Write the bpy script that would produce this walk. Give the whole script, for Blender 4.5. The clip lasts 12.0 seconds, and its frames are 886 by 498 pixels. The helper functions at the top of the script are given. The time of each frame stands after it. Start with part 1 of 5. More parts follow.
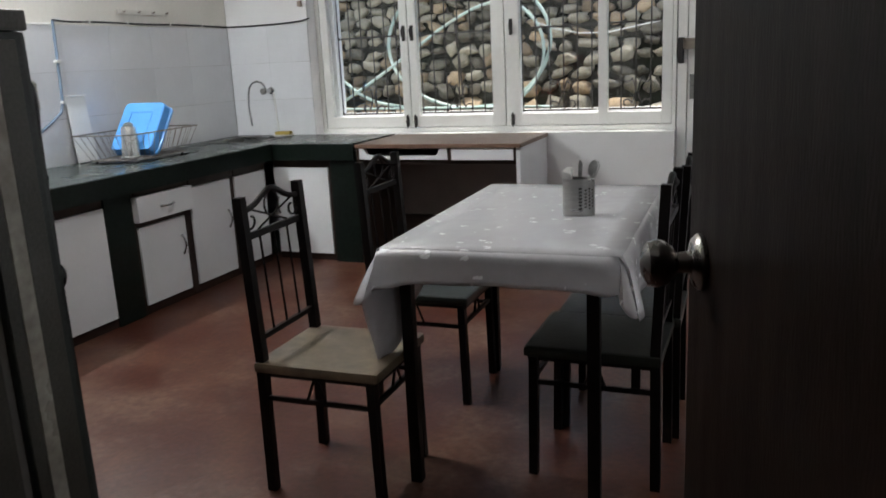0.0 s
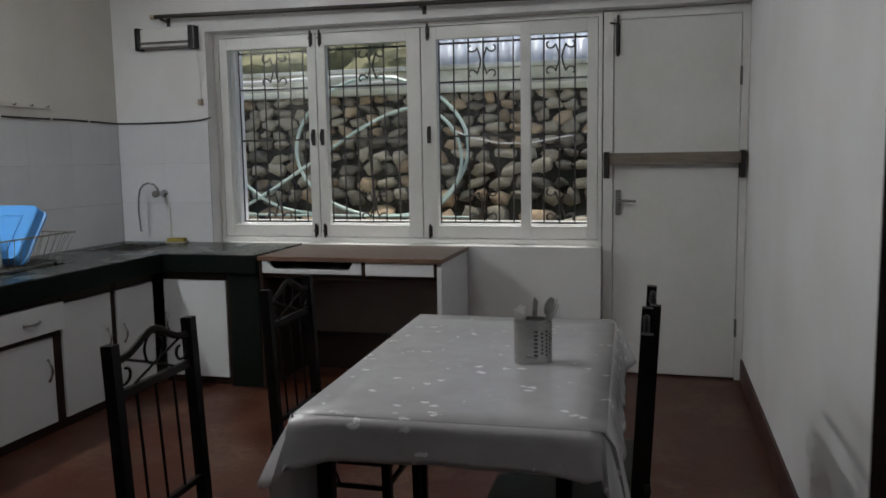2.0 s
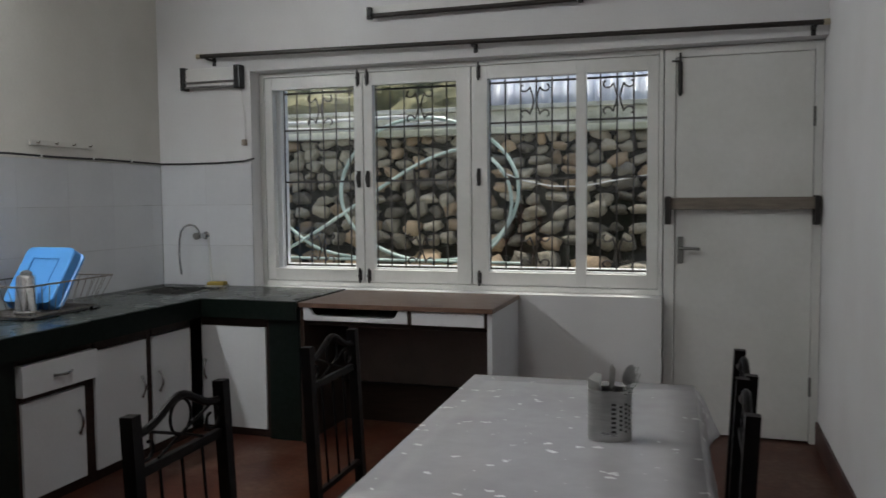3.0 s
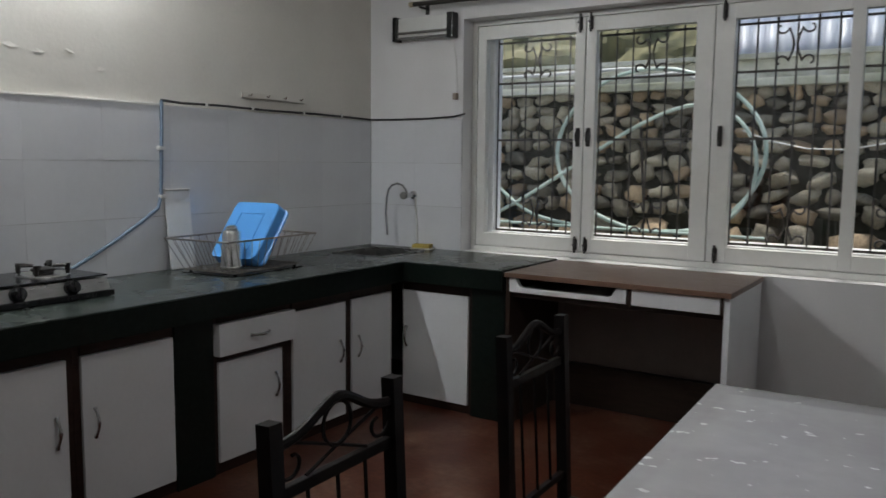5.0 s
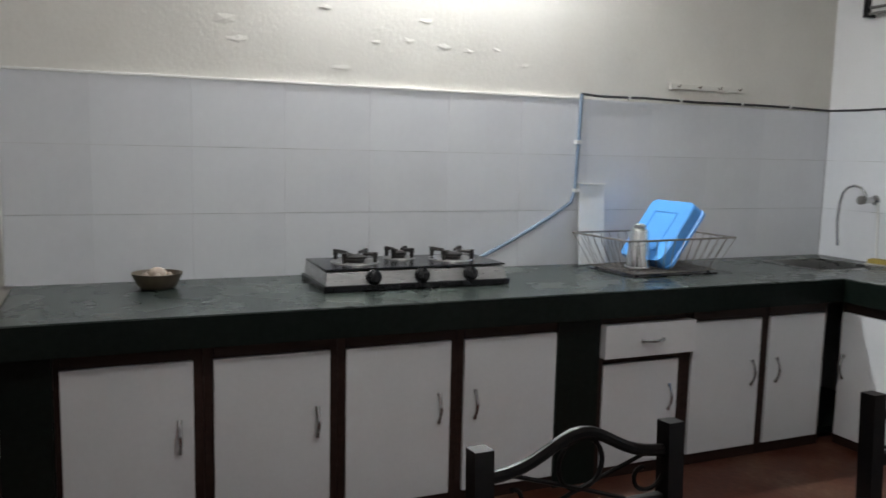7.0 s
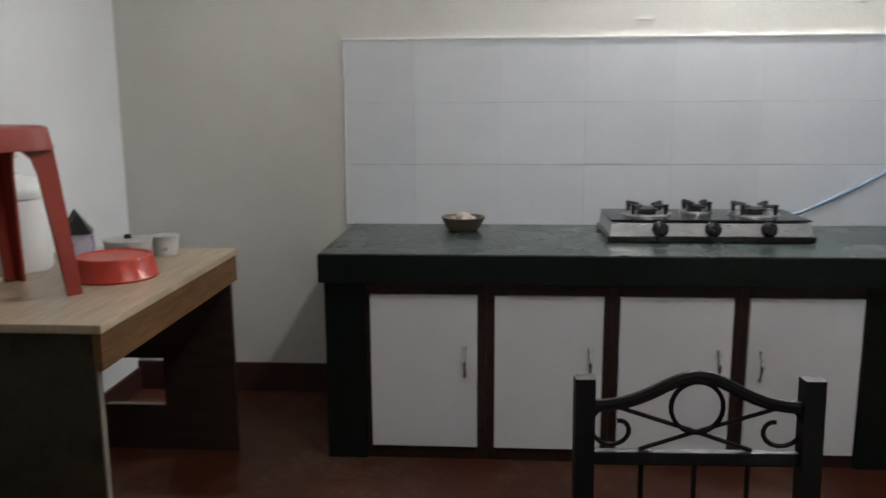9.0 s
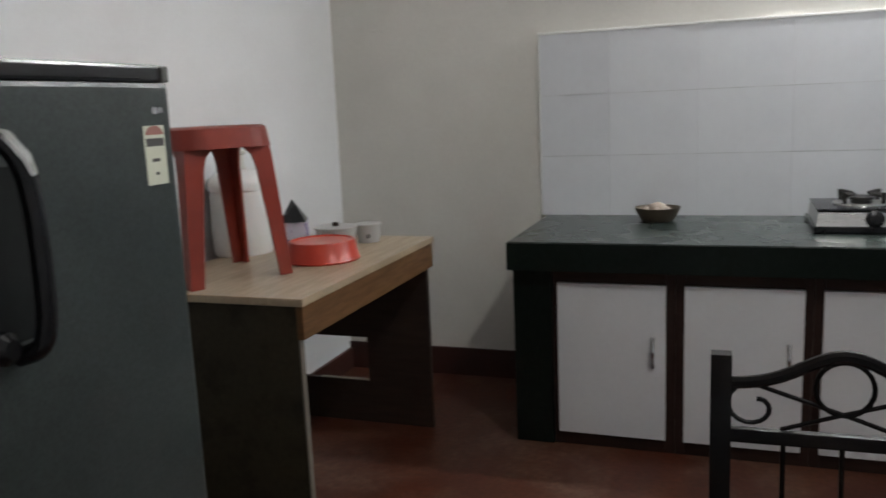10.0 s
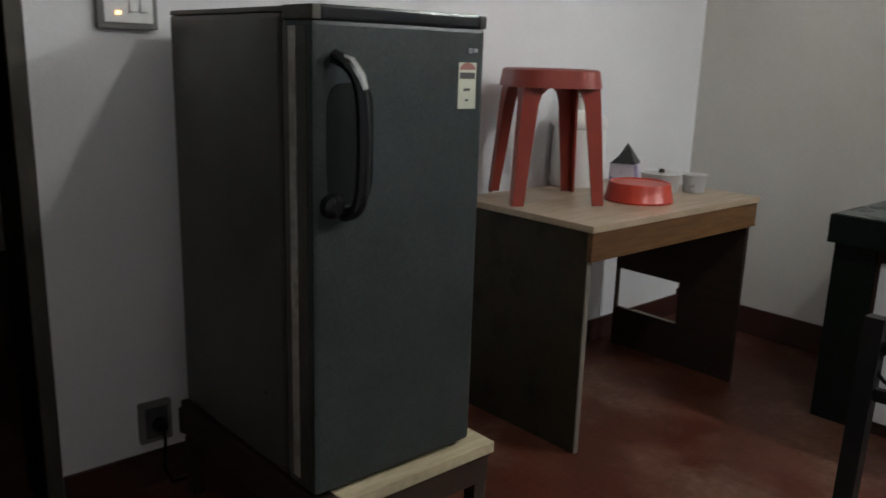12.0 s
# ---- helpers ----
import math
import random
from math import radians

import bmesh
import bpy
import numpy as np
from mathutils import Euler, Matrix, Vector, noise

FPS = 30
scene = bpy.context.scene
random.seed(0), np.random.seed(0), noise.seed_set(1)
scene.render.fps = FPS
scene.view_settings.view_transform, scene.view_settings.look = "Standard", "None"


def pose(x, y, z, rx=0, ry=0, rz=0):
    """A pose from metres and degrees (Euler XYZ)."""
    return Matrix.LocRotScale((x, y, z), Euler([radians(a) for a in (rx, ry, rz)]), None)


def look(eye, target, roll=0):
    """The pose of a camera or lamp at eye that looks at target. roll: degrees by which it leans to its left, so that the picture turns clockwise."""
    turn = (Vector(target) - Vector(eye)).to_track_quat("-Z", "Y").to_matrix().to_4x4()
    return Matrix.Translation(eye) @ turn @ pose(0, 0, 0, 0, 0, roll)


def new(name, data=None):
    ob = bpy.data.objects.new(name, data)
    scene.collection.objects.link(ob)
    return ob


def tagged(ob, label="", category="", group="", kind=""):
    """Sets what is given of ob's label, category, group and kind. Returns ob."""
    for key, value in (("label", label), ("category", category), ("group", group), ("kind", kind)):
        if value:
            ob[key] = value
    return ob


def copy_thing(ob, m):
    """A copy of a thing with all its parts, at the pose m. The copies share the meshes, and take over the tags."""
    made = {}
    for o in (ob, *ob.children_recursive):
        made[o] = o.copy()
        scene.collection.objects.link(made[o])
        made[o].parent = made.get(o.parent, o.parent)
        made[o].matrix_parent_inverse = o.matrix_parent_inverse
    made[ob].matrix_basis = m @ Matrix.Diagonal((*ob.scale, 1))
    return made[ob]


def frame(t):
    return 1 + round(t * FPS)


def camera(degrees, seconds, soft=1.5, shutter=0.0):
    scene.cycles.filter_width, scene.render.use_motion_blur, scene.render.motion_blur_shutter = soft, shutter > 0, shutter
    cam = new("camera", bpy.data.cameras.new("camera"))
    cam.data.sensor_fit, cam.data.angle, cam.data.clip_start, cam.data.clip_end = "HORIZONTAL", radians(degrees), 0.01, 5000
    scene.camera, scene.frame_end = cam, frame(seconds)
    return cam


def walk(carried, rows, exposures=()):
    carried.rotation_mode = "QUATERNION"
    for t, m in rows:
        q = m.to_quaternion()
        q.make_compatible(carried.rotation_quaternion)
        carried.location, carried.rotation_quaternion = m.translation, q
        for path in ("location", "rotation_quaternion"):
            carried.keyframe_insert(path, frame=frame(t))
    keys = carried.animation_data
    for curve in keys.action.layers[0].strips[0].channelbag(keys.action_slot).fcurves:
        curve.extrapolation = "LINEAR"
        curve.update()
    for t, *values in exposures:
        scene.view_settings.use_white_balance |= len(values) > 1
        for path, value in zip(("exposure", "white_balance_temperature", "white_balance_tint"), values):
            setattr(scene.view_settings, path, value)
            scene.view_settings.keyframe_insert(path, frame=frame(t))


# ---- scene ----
cam = camera(57.7, 12.0, soft=1.5, shutter=0.4)
PATH = [
    (0, (3.643, -4.97, 1.236), (2.9, -3.171, 0.775), -2.8),
    (0.5, (3.584, -4.906, 1.257), (2.919, -3.062, 0.86), -2.5),
    (1, (3.504, -4.83, 1.266), (2.906, -2.958, 0.897), -2.8),
    (1.5, (3.449, -4.708, 1.272), (2.911, -2.812, 0.935), -2.6),
    (2, (3.413, -4.592, 1.278), (2.901, -2.672, 1.05), -0.9),
    (2.5, (3.364, -4.483, 1.28), (2.831, -2.565, 1.086), -0.3),
    (3, (3.301, -4.382, 1.291), (2.692, -2.481, 1.165), -0.5),
    (3.5, (3.262, -4.303, 1.283), (2.515, -2.46, 1.078), -1.1),
    (5.5, (3.104, -3.868, 1.264), (1.903, -2.285, 1.035), -0.1),
    (6, (3.111, -3.783, 1.253), (1.732, -2.359, 0.989), -1.5),
    (6.5, (3.14, -3.669, 1.266), (1.471, -2.594, 1.02), 0.7),
    (8.5, (3.331, -3.399, 1.274), (1.368, -3.187, 0.959), -2.1),
    (9, (3.364, -3.269, 1.266), (1.401, -3.403, 0.905), -0.3),
    (9.5, (3.379, -3.199, 1.261), (1.453, -3.574, 0.874), -0.6),
    (10, (3.417, -3.14, 1.24), (1.565, -3.808, 0.89), -2.5),
    (10.5, (3.469, -3.042, 1.238), (1.725, -3.945, 0.86), -1.5),
    (11, (3.49, -2.965, 1.257), (1.842, -4.026, 0.863), -1.0),
    (11.5, (3.499, -2.845, 1.248), (2.039, -4.145, 0.827), 0.1),
    (12, (3.517, -2.73, 1.242), (2.222, -4.181, 0.774), 1.8),
]
walk(cam, [(t, look(e, g, r)) for t, e, g, r in PATH],
     exposures=[(0.0, 1.33), (0.5, 1.35), (1.0, 1.0), (1.5, 0.55), (2.0, 0.36), (3.0, 0.38), (3.5, 0.40), (5.5, 0.32), (6.0, 0.72), (6.5, 1.08), (9.0, 1.27), (10.5, 1.21), (12.0, 1.10)])

# ---------------------------------------------------------------- light
world = bpy.data.worlds.new("world")
scene.world = world
world.use_nodes = True
wn = world.node_tree
sky = wn.nodes.new("ShaderNodeTexSky")
sky.sky_type, sky.sun_disc = "NISHITA", False
sky.sun_elevation, sky.sun_rotation = radians(80), radians(5)
wn.links.new(sky.outputs[0], wn.nodes["Background"].inputs[0])
wn.nodes["Background"].inputs[1].default_value = 0.15
sun = bpy.data.lights.new("sun", "SUN")
sun.energy, sun.angle, sun.color = 4.0, radians(12), (1.0, 0.96, 0.9)
new("sun", sun).matrix_world = look((1.5, 2.0, 6.0), (1.6, 1.0, 0.0))
TUBE_STRENGTH = 150.0
# Unseen bulb guessed from shadows, kept as fill for cabinets and walls.
bulb = bpy.data.lights.new("bulb_fill_light", "POINT")
bulb.energy, bulb.shadow_soft_size, bulb.color = 14.0, 0.05, (1.0, 0.985, 0.97)
new("bulb_fill_light", bulb).location = (1.9, -2.7, 2.58)


# ---------------------------------------------------------------- materials
def mat(name, color, rough=0.6, metal=0.0, color2=None, scale=6.0, grain=0.05, bump=0.1, bscale=60.0, spread=(0.35, 0.7),
        coat=0.0, vary=0.0, rvar=0.1, stretch=(1, 1, 1), spec=0.5):
    m = bpy.data.materials.new(name)
    m.use_nodes = True
    nt = m.node_tree
    b = nt.nodes["Principled BSDF"]
    N, L = nt.nodes.new, nt.links.new
    b.inputs["Metallic"].default_value = metal
    b.inputs["Coat Weight"].default_value = coat
    b.inputs["Coat Roughness"].default_value = 0.12
    b.inputs["Specular IOR Level"].default_value = spec
    tc = N("ShaderNodeTexCoord")
    mp = N("ShaderNodeMapping")
    mp.inputs["Scale"].default_value = stretch
    L(tc.outputs["Object"], mp.inputs[0])
    n1 = N("ShaderNodeTexNoise")
    n1.inputs["Scale"].default_value, n1.inputs["Detail"].default_value = scale, 6.0
    L(mp.outputs[0], n1.inputs["Vector"])
    n2 = N("ShaderNodeTexNoise")
    n2.inputs["Scale"].default_value, n2.inputs["Detail"].default_value = bscale, 4.0
    L(mp.outputs[0], n2.inputs["Vector"])
    mr = N("ShaderNodeMapRange")
    mr.inputs[1].default_value, mr.inputs[2].default_value = spread
    L(n1.outputs[0], mr.inputs[0])
    mx = N("ShaderNodeMix")
    mx.data_type = "RGBA"
    c2 = color2 or tuple(c * 0.82 for c in color)
    mx.inputs[6].default_value, mx.inputs[7].default_value = (*color, 1), (*c2, 1)
    L(mr.outputs[0], mx.inputs[0])
    hv = N("ShaderNodeHueSaturation")
    L(mx.outputs[2], hv.inputs["Color"])
    gm = N("ShaderNodeMapRange")
    gm.inputs[3].default_value, gm.inputs[4].default_value = 1 - grain * 2, 1 + grain * 2
    L(n2.outputs[0], gm.inputs[0])
    if vary:
        oi = N("ShaderNodeObjectInfo")
        vm = N("ShaderNodeMapRange")
        vm.inputs[3].default_value, vm.inputs[4].default_value = 1 - vary, 1 + vary
        L(oi.outputs["Random"], vm.inputs[0])
        mu = N("ShaderNodeMath")
        mu.operation = "MULTIPLY"
        L(gm.outputs[0], mu.inputs[0]), L(vm.outputs[0], mu.inputs[1])
        L(mu.outputs[0], hv.inputs["Value"])
    else:
        L(gm.outputs[0], hv.inputs["Value"])
    L(hv.outputs[0], b.inputs["Base Color"])
    rr = N("ShaderNodeMapRange")
    rr.inputs[3].default_value, rr.inputs[4].default_value = max(0.02, rough - rvar), min(1, rough + rvar)
    L(n1.outputs[0], rr.inputs[0])
    L(rr.outputs[0], b.inputs["Roughness"])
    if bump:
        bp = N("ShaderNodeBump")
        bp.inputs["Strength"].default_value, bp.inputs["Distance"].default_value = bump, 0.004
        L(n2.outputs[0], bp.inputs["Height"])
        L(bp.outputs[0], b.inputs["Normal"])
    return m


def dusted(m, dust, scale, lo, hi, amount):
    """Lays pale, patchy wear over a material."""
    nt = m.node_tree
    N, L = nt.nodes.new, nt.links.new
    b = nt.nodes["Principled BSDF"]
    old = b.inputs["Base Color"].links[0].from_socket
    tc = N("ShaderNodeTexCoord")
    n1, n2 = N("ShaderNodeTexNoise"), N("ShaderNodeTexNoise")
    n1.inputs["Scale"].default_value, n1.inputs["Detail"].default_value, n1.inputs["Roughness"].default_value = scale, 9.0, 0.68
    n2.inputs["Scale"].default_value, n2.inputs["Detail"].default_value = scale * 13, 5.0
    L(tc.outputs["Object"], n1.inputs["Vector"]), L(tc.outputs["Object"], n2.inputs["Vector"])
    r1, r2 = N("ShaderNodeMapRange"), N("ShaderNodeMapRange")
    r1.inputs[1].default_value, r1.inputs[2].default_value, r1.inputs[4].default_value = lo, hi, amount
    r2.inputs[1].default_value, r2.inputs[2].default_value, r2.inputs[3].default_value = 0.35, 0.65, 0.25
    L(n1.outputs[0], r1.inputs[0]), L(n2.outputs[0], r2.inputs[0])
    mu = N("ShaderNodeMath")
    mu.operation = "MULTIPLY"
    L(r1.outputs[0], mu.inputs[0]), L(r2.outputs[0], mu.inputs[1])
    mx = N("ShaderNodeMix")
    mx.data_type = "RGBA"
    L(mu.outputs[0], mx.inputs[0]), L(old, mx.inputs[6])
    mx.inputs[7].default_value = (*dust, 1)
    L(mx.outputs[2], b.inputs["Base Color"])
    return m


M_FLOOR = mat("red_oxide_cement", (0.058, 0.0145, 0.0072), 0.42, color2=(0.100, 0.041, 0.024), scale=3.6, grain=0.3, bump=0.16, bscale=45, spread=(0.48, 0.72), rvar=0.14, spec=0.30)
dusted(M_FLOOR, (0.19, 0.125, 0.09), 2.3, 0.49, 0.67, 0.65)
M_SKIRT = mat("dark_red_skirting", (0.055, 0.018, 0.013), 0.5, color2=(0.03, 0.012, 0.01), scale=5)
M_WALL = mat("white_distemper", (0.74, 0.74, 0.75), 0.75, color2=(0.66, 0.65, 0.65), scale=1.3, grain=0.02, bump=0.12, bscale=90)
M_CREAM = mat("cream_distemper", (0.66, 0.64, 0.595), 0.8, color2=(0.58, 0.56, 0.515), scale=1.6, grain=0.025, bump=0.18, bscale=55)
# Unseen ceiling, greyed below the wall white to cut bounced light.
M_CEIL = mat("ceiling_dimmed", (0.52, 0.52, 0.50), 0.85, scale=1.2, grain=0.02)
M_TILE = mat("glazed_tile", (0.665, 0.675, 0.70), 0.24, color2=(0.625, 0.635, 0.665), scale=3, grain=0.015, bump=0.0, bscale=40, vary=0.03, rvar=0.05)
M_GROUT = mat("grout", (0.56, 0.56, 0.57), 0.9, color2=(0.28, 0.28, 0.28), scale=4, spread=(0.45, 0.65))
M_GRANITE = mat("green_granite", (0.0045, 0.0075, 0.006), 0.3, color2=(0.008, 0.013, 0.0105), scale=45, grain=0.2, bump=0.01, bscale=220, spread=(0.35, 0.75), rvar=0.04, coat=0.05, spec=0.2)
# Granite lightened for the top: its sheen is in the colour, dust patches over it.
M_TOP = mat("worn_granite_top_sheen", (0.024, 0.032, 0.029), 0.27, color2=(0.036, 0.045, 0.041), scale=6, grain=0.14, bump=0.01, bscale=210, spread=(0.35, 0.75), rvar=0.04)
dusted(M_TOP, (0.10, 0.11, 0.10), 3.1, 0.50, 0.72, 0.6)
M_BROWN = mat("dark_brown_wood", (0.028, 0.013, 0.009), 0.5, color2=(0.017, 0.008, 0.006), scale=9, stretch=(1, 1, 6), grain=0.1, spec=0.3)
M_LAM = mat("white_laminate", (0.70, 0.71, 0.73), 0.42, color2=(0.64, 0.65, 0.66), scale=2.2, grain=0.02, bump=0.03)
M_WPAINT = mat("white_gloss_paint", (0.72, 0.72, 0.70), 0.36, color2=(0.64, 0.64, 0.61), scale=3, grain=0.025, bump=0.06, bscale=40)
M_CHROME = mat("chrome", (0.55, 0.55, 0.55), 0.22, 1.0, scale=20, grain=0.05)
M_STEEL = mat("stainless_steel", (0.50, 0.50, 0.49), 0.3, 1.0, scale=14, grain=0.05, stretch=(1, 1, 5))
M_BLACK = mat("black_metal", (0.012, 0.011, 0.012), 0.38, color2=(0.02, 0.016, 0.014), scale=10, grain=0.15)
M_CHAIR = mat("black_chair_paint", (0.005, 0.0045, 0.005), 0.42, color2=(0.010, 0.007, 0.006), scale=14, grain=0.15, bump=0.05, spec=0.12)
M_IRON = mat("grille_iron", (0.022, 0.020, 0.019), 0.6, color2=(0.05, 0.035, 0.026), scale=30, grain=0.2)
M_SEAT_TAN = mat("tan_rexine", (0.165, 0.125, 0.08), 0.42, color2=(0.085, 0.062, 0.04), scale=9, grain=0.12, bump=0.15)
M_SEAT_DARK = mat("dark_green_rexine", (0.011, 0.015, 0.012), 0.4, color2=(0.02, 0.024, 0.019), scale=9, grain=0.1, bump=0.15, spec=0.3)
M_DESKTOP = mat("brown_laminate_top", (0.17, 0.10, 0.07), 0.35, color2=(0.13, 0.075, 0.052), scale=8, stretch=(1, 8, 1), grain=0.08)
M_DESKDARK = mat("dark_laminate", (0.024, 0.015, 0.011), 0.5, color2=(0.036, 0.022, 0.016), scale=8, stretch=(1, 1, 6), grain=0.1, spec=0.22)
M_DESKGREY = mat("greyish_back_panel", (0.20, 0.165, 0.145), 0.55, color2=(0.16, 0.13, 0.115), scale=5, grain=0.05)
M_OLIVE = mat("olive_brown_laminate", (0.038, 0.031, 0.019), 0.55, color2=(0.013, 0.011, 0.008), scale=10, grain=0.16, spread=(0.50, 0.78), spec=0.18)
M_OAK = mat("oak_apron", (0.125, 0.060, 0.024), 0.45, color2=(0.080, 0.038, 0.015), scale=7, stretch=(1.2, 1, 9), grain=0.12, spec=0.3)
M_BEIGE = mat("beige_laminate_top", (0.38, 0.295, 0.205), 0.35, color2=(0.31, 0.24, 0.165), scale=7, stretch=(1, 7, 1), grain=0.07)
M_EDGE = mat("pale_panel_edge", (0.17, 0.148, 0.12), 0.6)
M_FRIDGE = mat("grey_fridge_steel", (0.034, 0.041, 0.040), 0.36, 0.0, color2=(0.022, 0.028, 0.027), scale=7, grain=0.25, bump=0.06, bscale=160, spec=0.3)
M_FRIDGESIDE = mat("dark_fridge_side", (0.054, 0.052, 0.041), 0.32, 0.0, color2=(0.028, 0.029, 0.023), scale=5, grain=0.28, bump=0.14, bscale=190, spec=0.5)
M_RECESS = mat("recess_shade_black", (0.007, 0.008, 0.008), 0.6, grain=0.1, bump=0.03, spec=0.12)
# Worn strip paled further: the door edge's reflection is put into the colour.
M_STRIP = mat("worn_strip_sheen", (0.42, 0.40, 0.35), 0.3, 0.2, color2=(0.22, 0.20, 0.17), scale=14, grain=0.2, bump=0.1)
M_TRIM = mat("worn_olive_trim", (0.07, 0.062, 0.045), 0.6, color2=(0.035, 0.03, 0.022), scale=9, stretch=(1, 1, 0.5), grain=0.2)
# Near black: the shade of the unlit reveal is put into the frame's colour.
M_JAMB = mat("shaded_jamb_wood", (0.007, 0.0068, 0.0045), 0.5, color2=(0.011, 0.0095, 0.0065), scale=6, stretch=(4, 4, 0.6), grain=0.2, spec=0.04)
M_FROST = mat("frosted_plastic", (0.80, 0.79, 0.78), 0.3, color2=(0.72, 0.71, 0.70), scale=8, grain=0.02, bump=0.0)
M_FROST.node_tree.nodes["Principled BSDF"].inputs["Transmission Weight"].default_value = 0.6
M_PLBLACK = mat("black_plastic", (0.010, 0.0105, 0.012), 0.22, grain=0.05, bump=0.02, spec=0.35)
M_GASKET = mat("grey_gasket", (0.20, 0.19, 0.18), 0.6)
M_RED = mat("red_plastic", (0.235, 0.028, 0.015), 0.36, color2=(0.19, 0.023, 0.013), scale=4, grain=0.04, bump=0.03)
M_RED2 = mat("bright_red_plastic", (0.42, 0.036, 0.016), 0.32, color2=(0.36, 0.03, 0.014), scale=4, grain=0.03, bump=0.02)
M_PLWHITE = mat("white_plastic", (0.74, 0.74, 0.73), 0.35, color2=(0.66, 0.66, 0.63), scale=4, grain=0.02, bump=0.02)
M_CREAMPL = mat("cream_plastic", (0.58, 0.56, 0.50), 0.4, scale=4, grain=0.02)
M_BLUE = mat("blue_plastic", (0.10, 0.36, 0.80), 0.32, color2=(0.08, 0.31, 0.72), scale=5, grain=0.02, bump=0.03)
M_WIRE = mat("dull_rack_wire", (0.30, 0.28, 0.26), 0.4, 0.7, color2=(0.18, 0.16, 0.14), scale=30, grain=0.15)
M_GASHOSE = mat("blue_gas_hose", (0.15, 0.205, 0.28), 0.5, grain=0.05)
M_RUBBER = mat("black_cable", (0.02, 0.02, 0.022), 0.6)
M_DOORWOOD = mat("dark_door_wood", (0.011, 0.0058, 0.0038), 0.45, color2=(0.0055, 0.0032, 0.0024), scale=5, stretch=(5, 5, 0.8), grain=0.2, bump=0.14, spec=0.035)
M_ROD = mat("dark_curtain_rod", (0.022, 0.017, 0.015), 0.35, grain=0.1)
M_KNOB = mat("dull_knob_metal", (0.24, 0.225, 0.21), 0.28, 1.0, color2=(0.12, 0.11, 0.10), scale=30, grain=0.15)
M_SHINY = mat("polished_steel", (0.82, 0.82, 0.81), 0.2, 1.0, scale=14, grain=0.03)
M_BRASS = mat("worn_brass", (0.55, 0.48, 0.36), 0.35, 0.8)
M_BARWOOD = mat("weathered_wood", (0.22, 0.185, 0.15), 0.7, color2=(0.15, 0.125, 0.10), scale=8, stretch=(1, 9, 9), grain=0.12)
M_STAND = mat("raw_pine_board", (0.46, 0.40, 0.26), 0.7, color2=(0.33, 0.27, 0.17), scale=5, stretch=(1, 7, 1), grain=0.1)
M_STONE = mat("river_stone", (0.42, 0.365, 0.275), 0.85, color2=(0.17, 0.16, 0.12), scale=9, grain=0.3, bump=0.9, bscale=34, vary=0.6)
M_STONE_TAN = mat("tan_boulder", (0.52, 0.38, 0.235), 0.85, color2=(0.27, 0.20, 0.13), scale=8, grain=0.25, bump=0.8, bscale=30, vary=0.35)
M_MOSS = mat("mossy_bank", (0.085, 0.085, 0.040), 0.95, color2=(0.22, 0.20, 0.10), scale=7, grain=0.35, bump=0.9, bscale=22)
M_EARTH = mat("dark_mortar_earth", (0.028, 0.024, 0.017), 0.95, color2=(0.016, 0.02, 0.010), scale=9, grain=0.25, bump=0.8, bscale=30)
M_CONC = mat("mossy_concrete", (0.58, 0.58, 0.54), 0.9, color2=(0.24, 0.24, 0.18), scale=5, grain=0.15, bump=0.5, bscale=25)
# Paler than the step's concrete: glare on the coping is coloured in.
M_COPING = mat("cement_coping_glare", (0.80, 0.80, 0.70), 0.85, color2=(0.42, 0.43, 0.30), scale=4, grain=0.12, bump=0.4, bscale=30)
M_ZINC = mat("corrugated_fibre_sheet", (0.66, 0.70, 0.78), 0.5, 0.0, color2=(0.54, 0.58, 0.66), scale=3, grain=0.05)
M_ZINC.node_tree.nodes["Principled BSDF"].inputs["Transmission Weight"].default_value = 0.65
M_HOSE = mat("pale_green_hose", (0.60, 0.70, 0.65), 0.35, color2=(0.36, 0.48, 0.43), scale=6, grain=0.06)
M_GREY = mat("grey_box_plastic", (0.17, 0.165, 0.155), 0.5)
M_SPONGE = mat("yellow_sponge", (0.42, 0.32, 0.07), 0.9, color2=(0.30, 0.22, 0.06), scale=30)
M_BOWLWOOD = mat("dark_brown_bowl", (0.06, 0.04, 0.026), 0.5, color2=(0.09, 0.075, 0.045), scale=14)
M_GARLIC = mat("pale_bulb", (0.33, 0.27, 0.225), 0.7)
M_PURPLE = mat("printed_packet", (0.55, 0.52, 0.60), 0.4, color2=(0.20, 0.16, 0.30), scale=22, spread=(0.5, 0.56), grain=0.02)
M_STICKER = mat("label_paper", (0.55, 0.56, 0.45), 0.6, grain=0.02)
M_STICKERDARK = mat("label_print", (0.05, 0.045, 0.045), 0.6)
M_STICKERRED = mat("label_red", (0.30, 0.12, 0.10), 0.6)


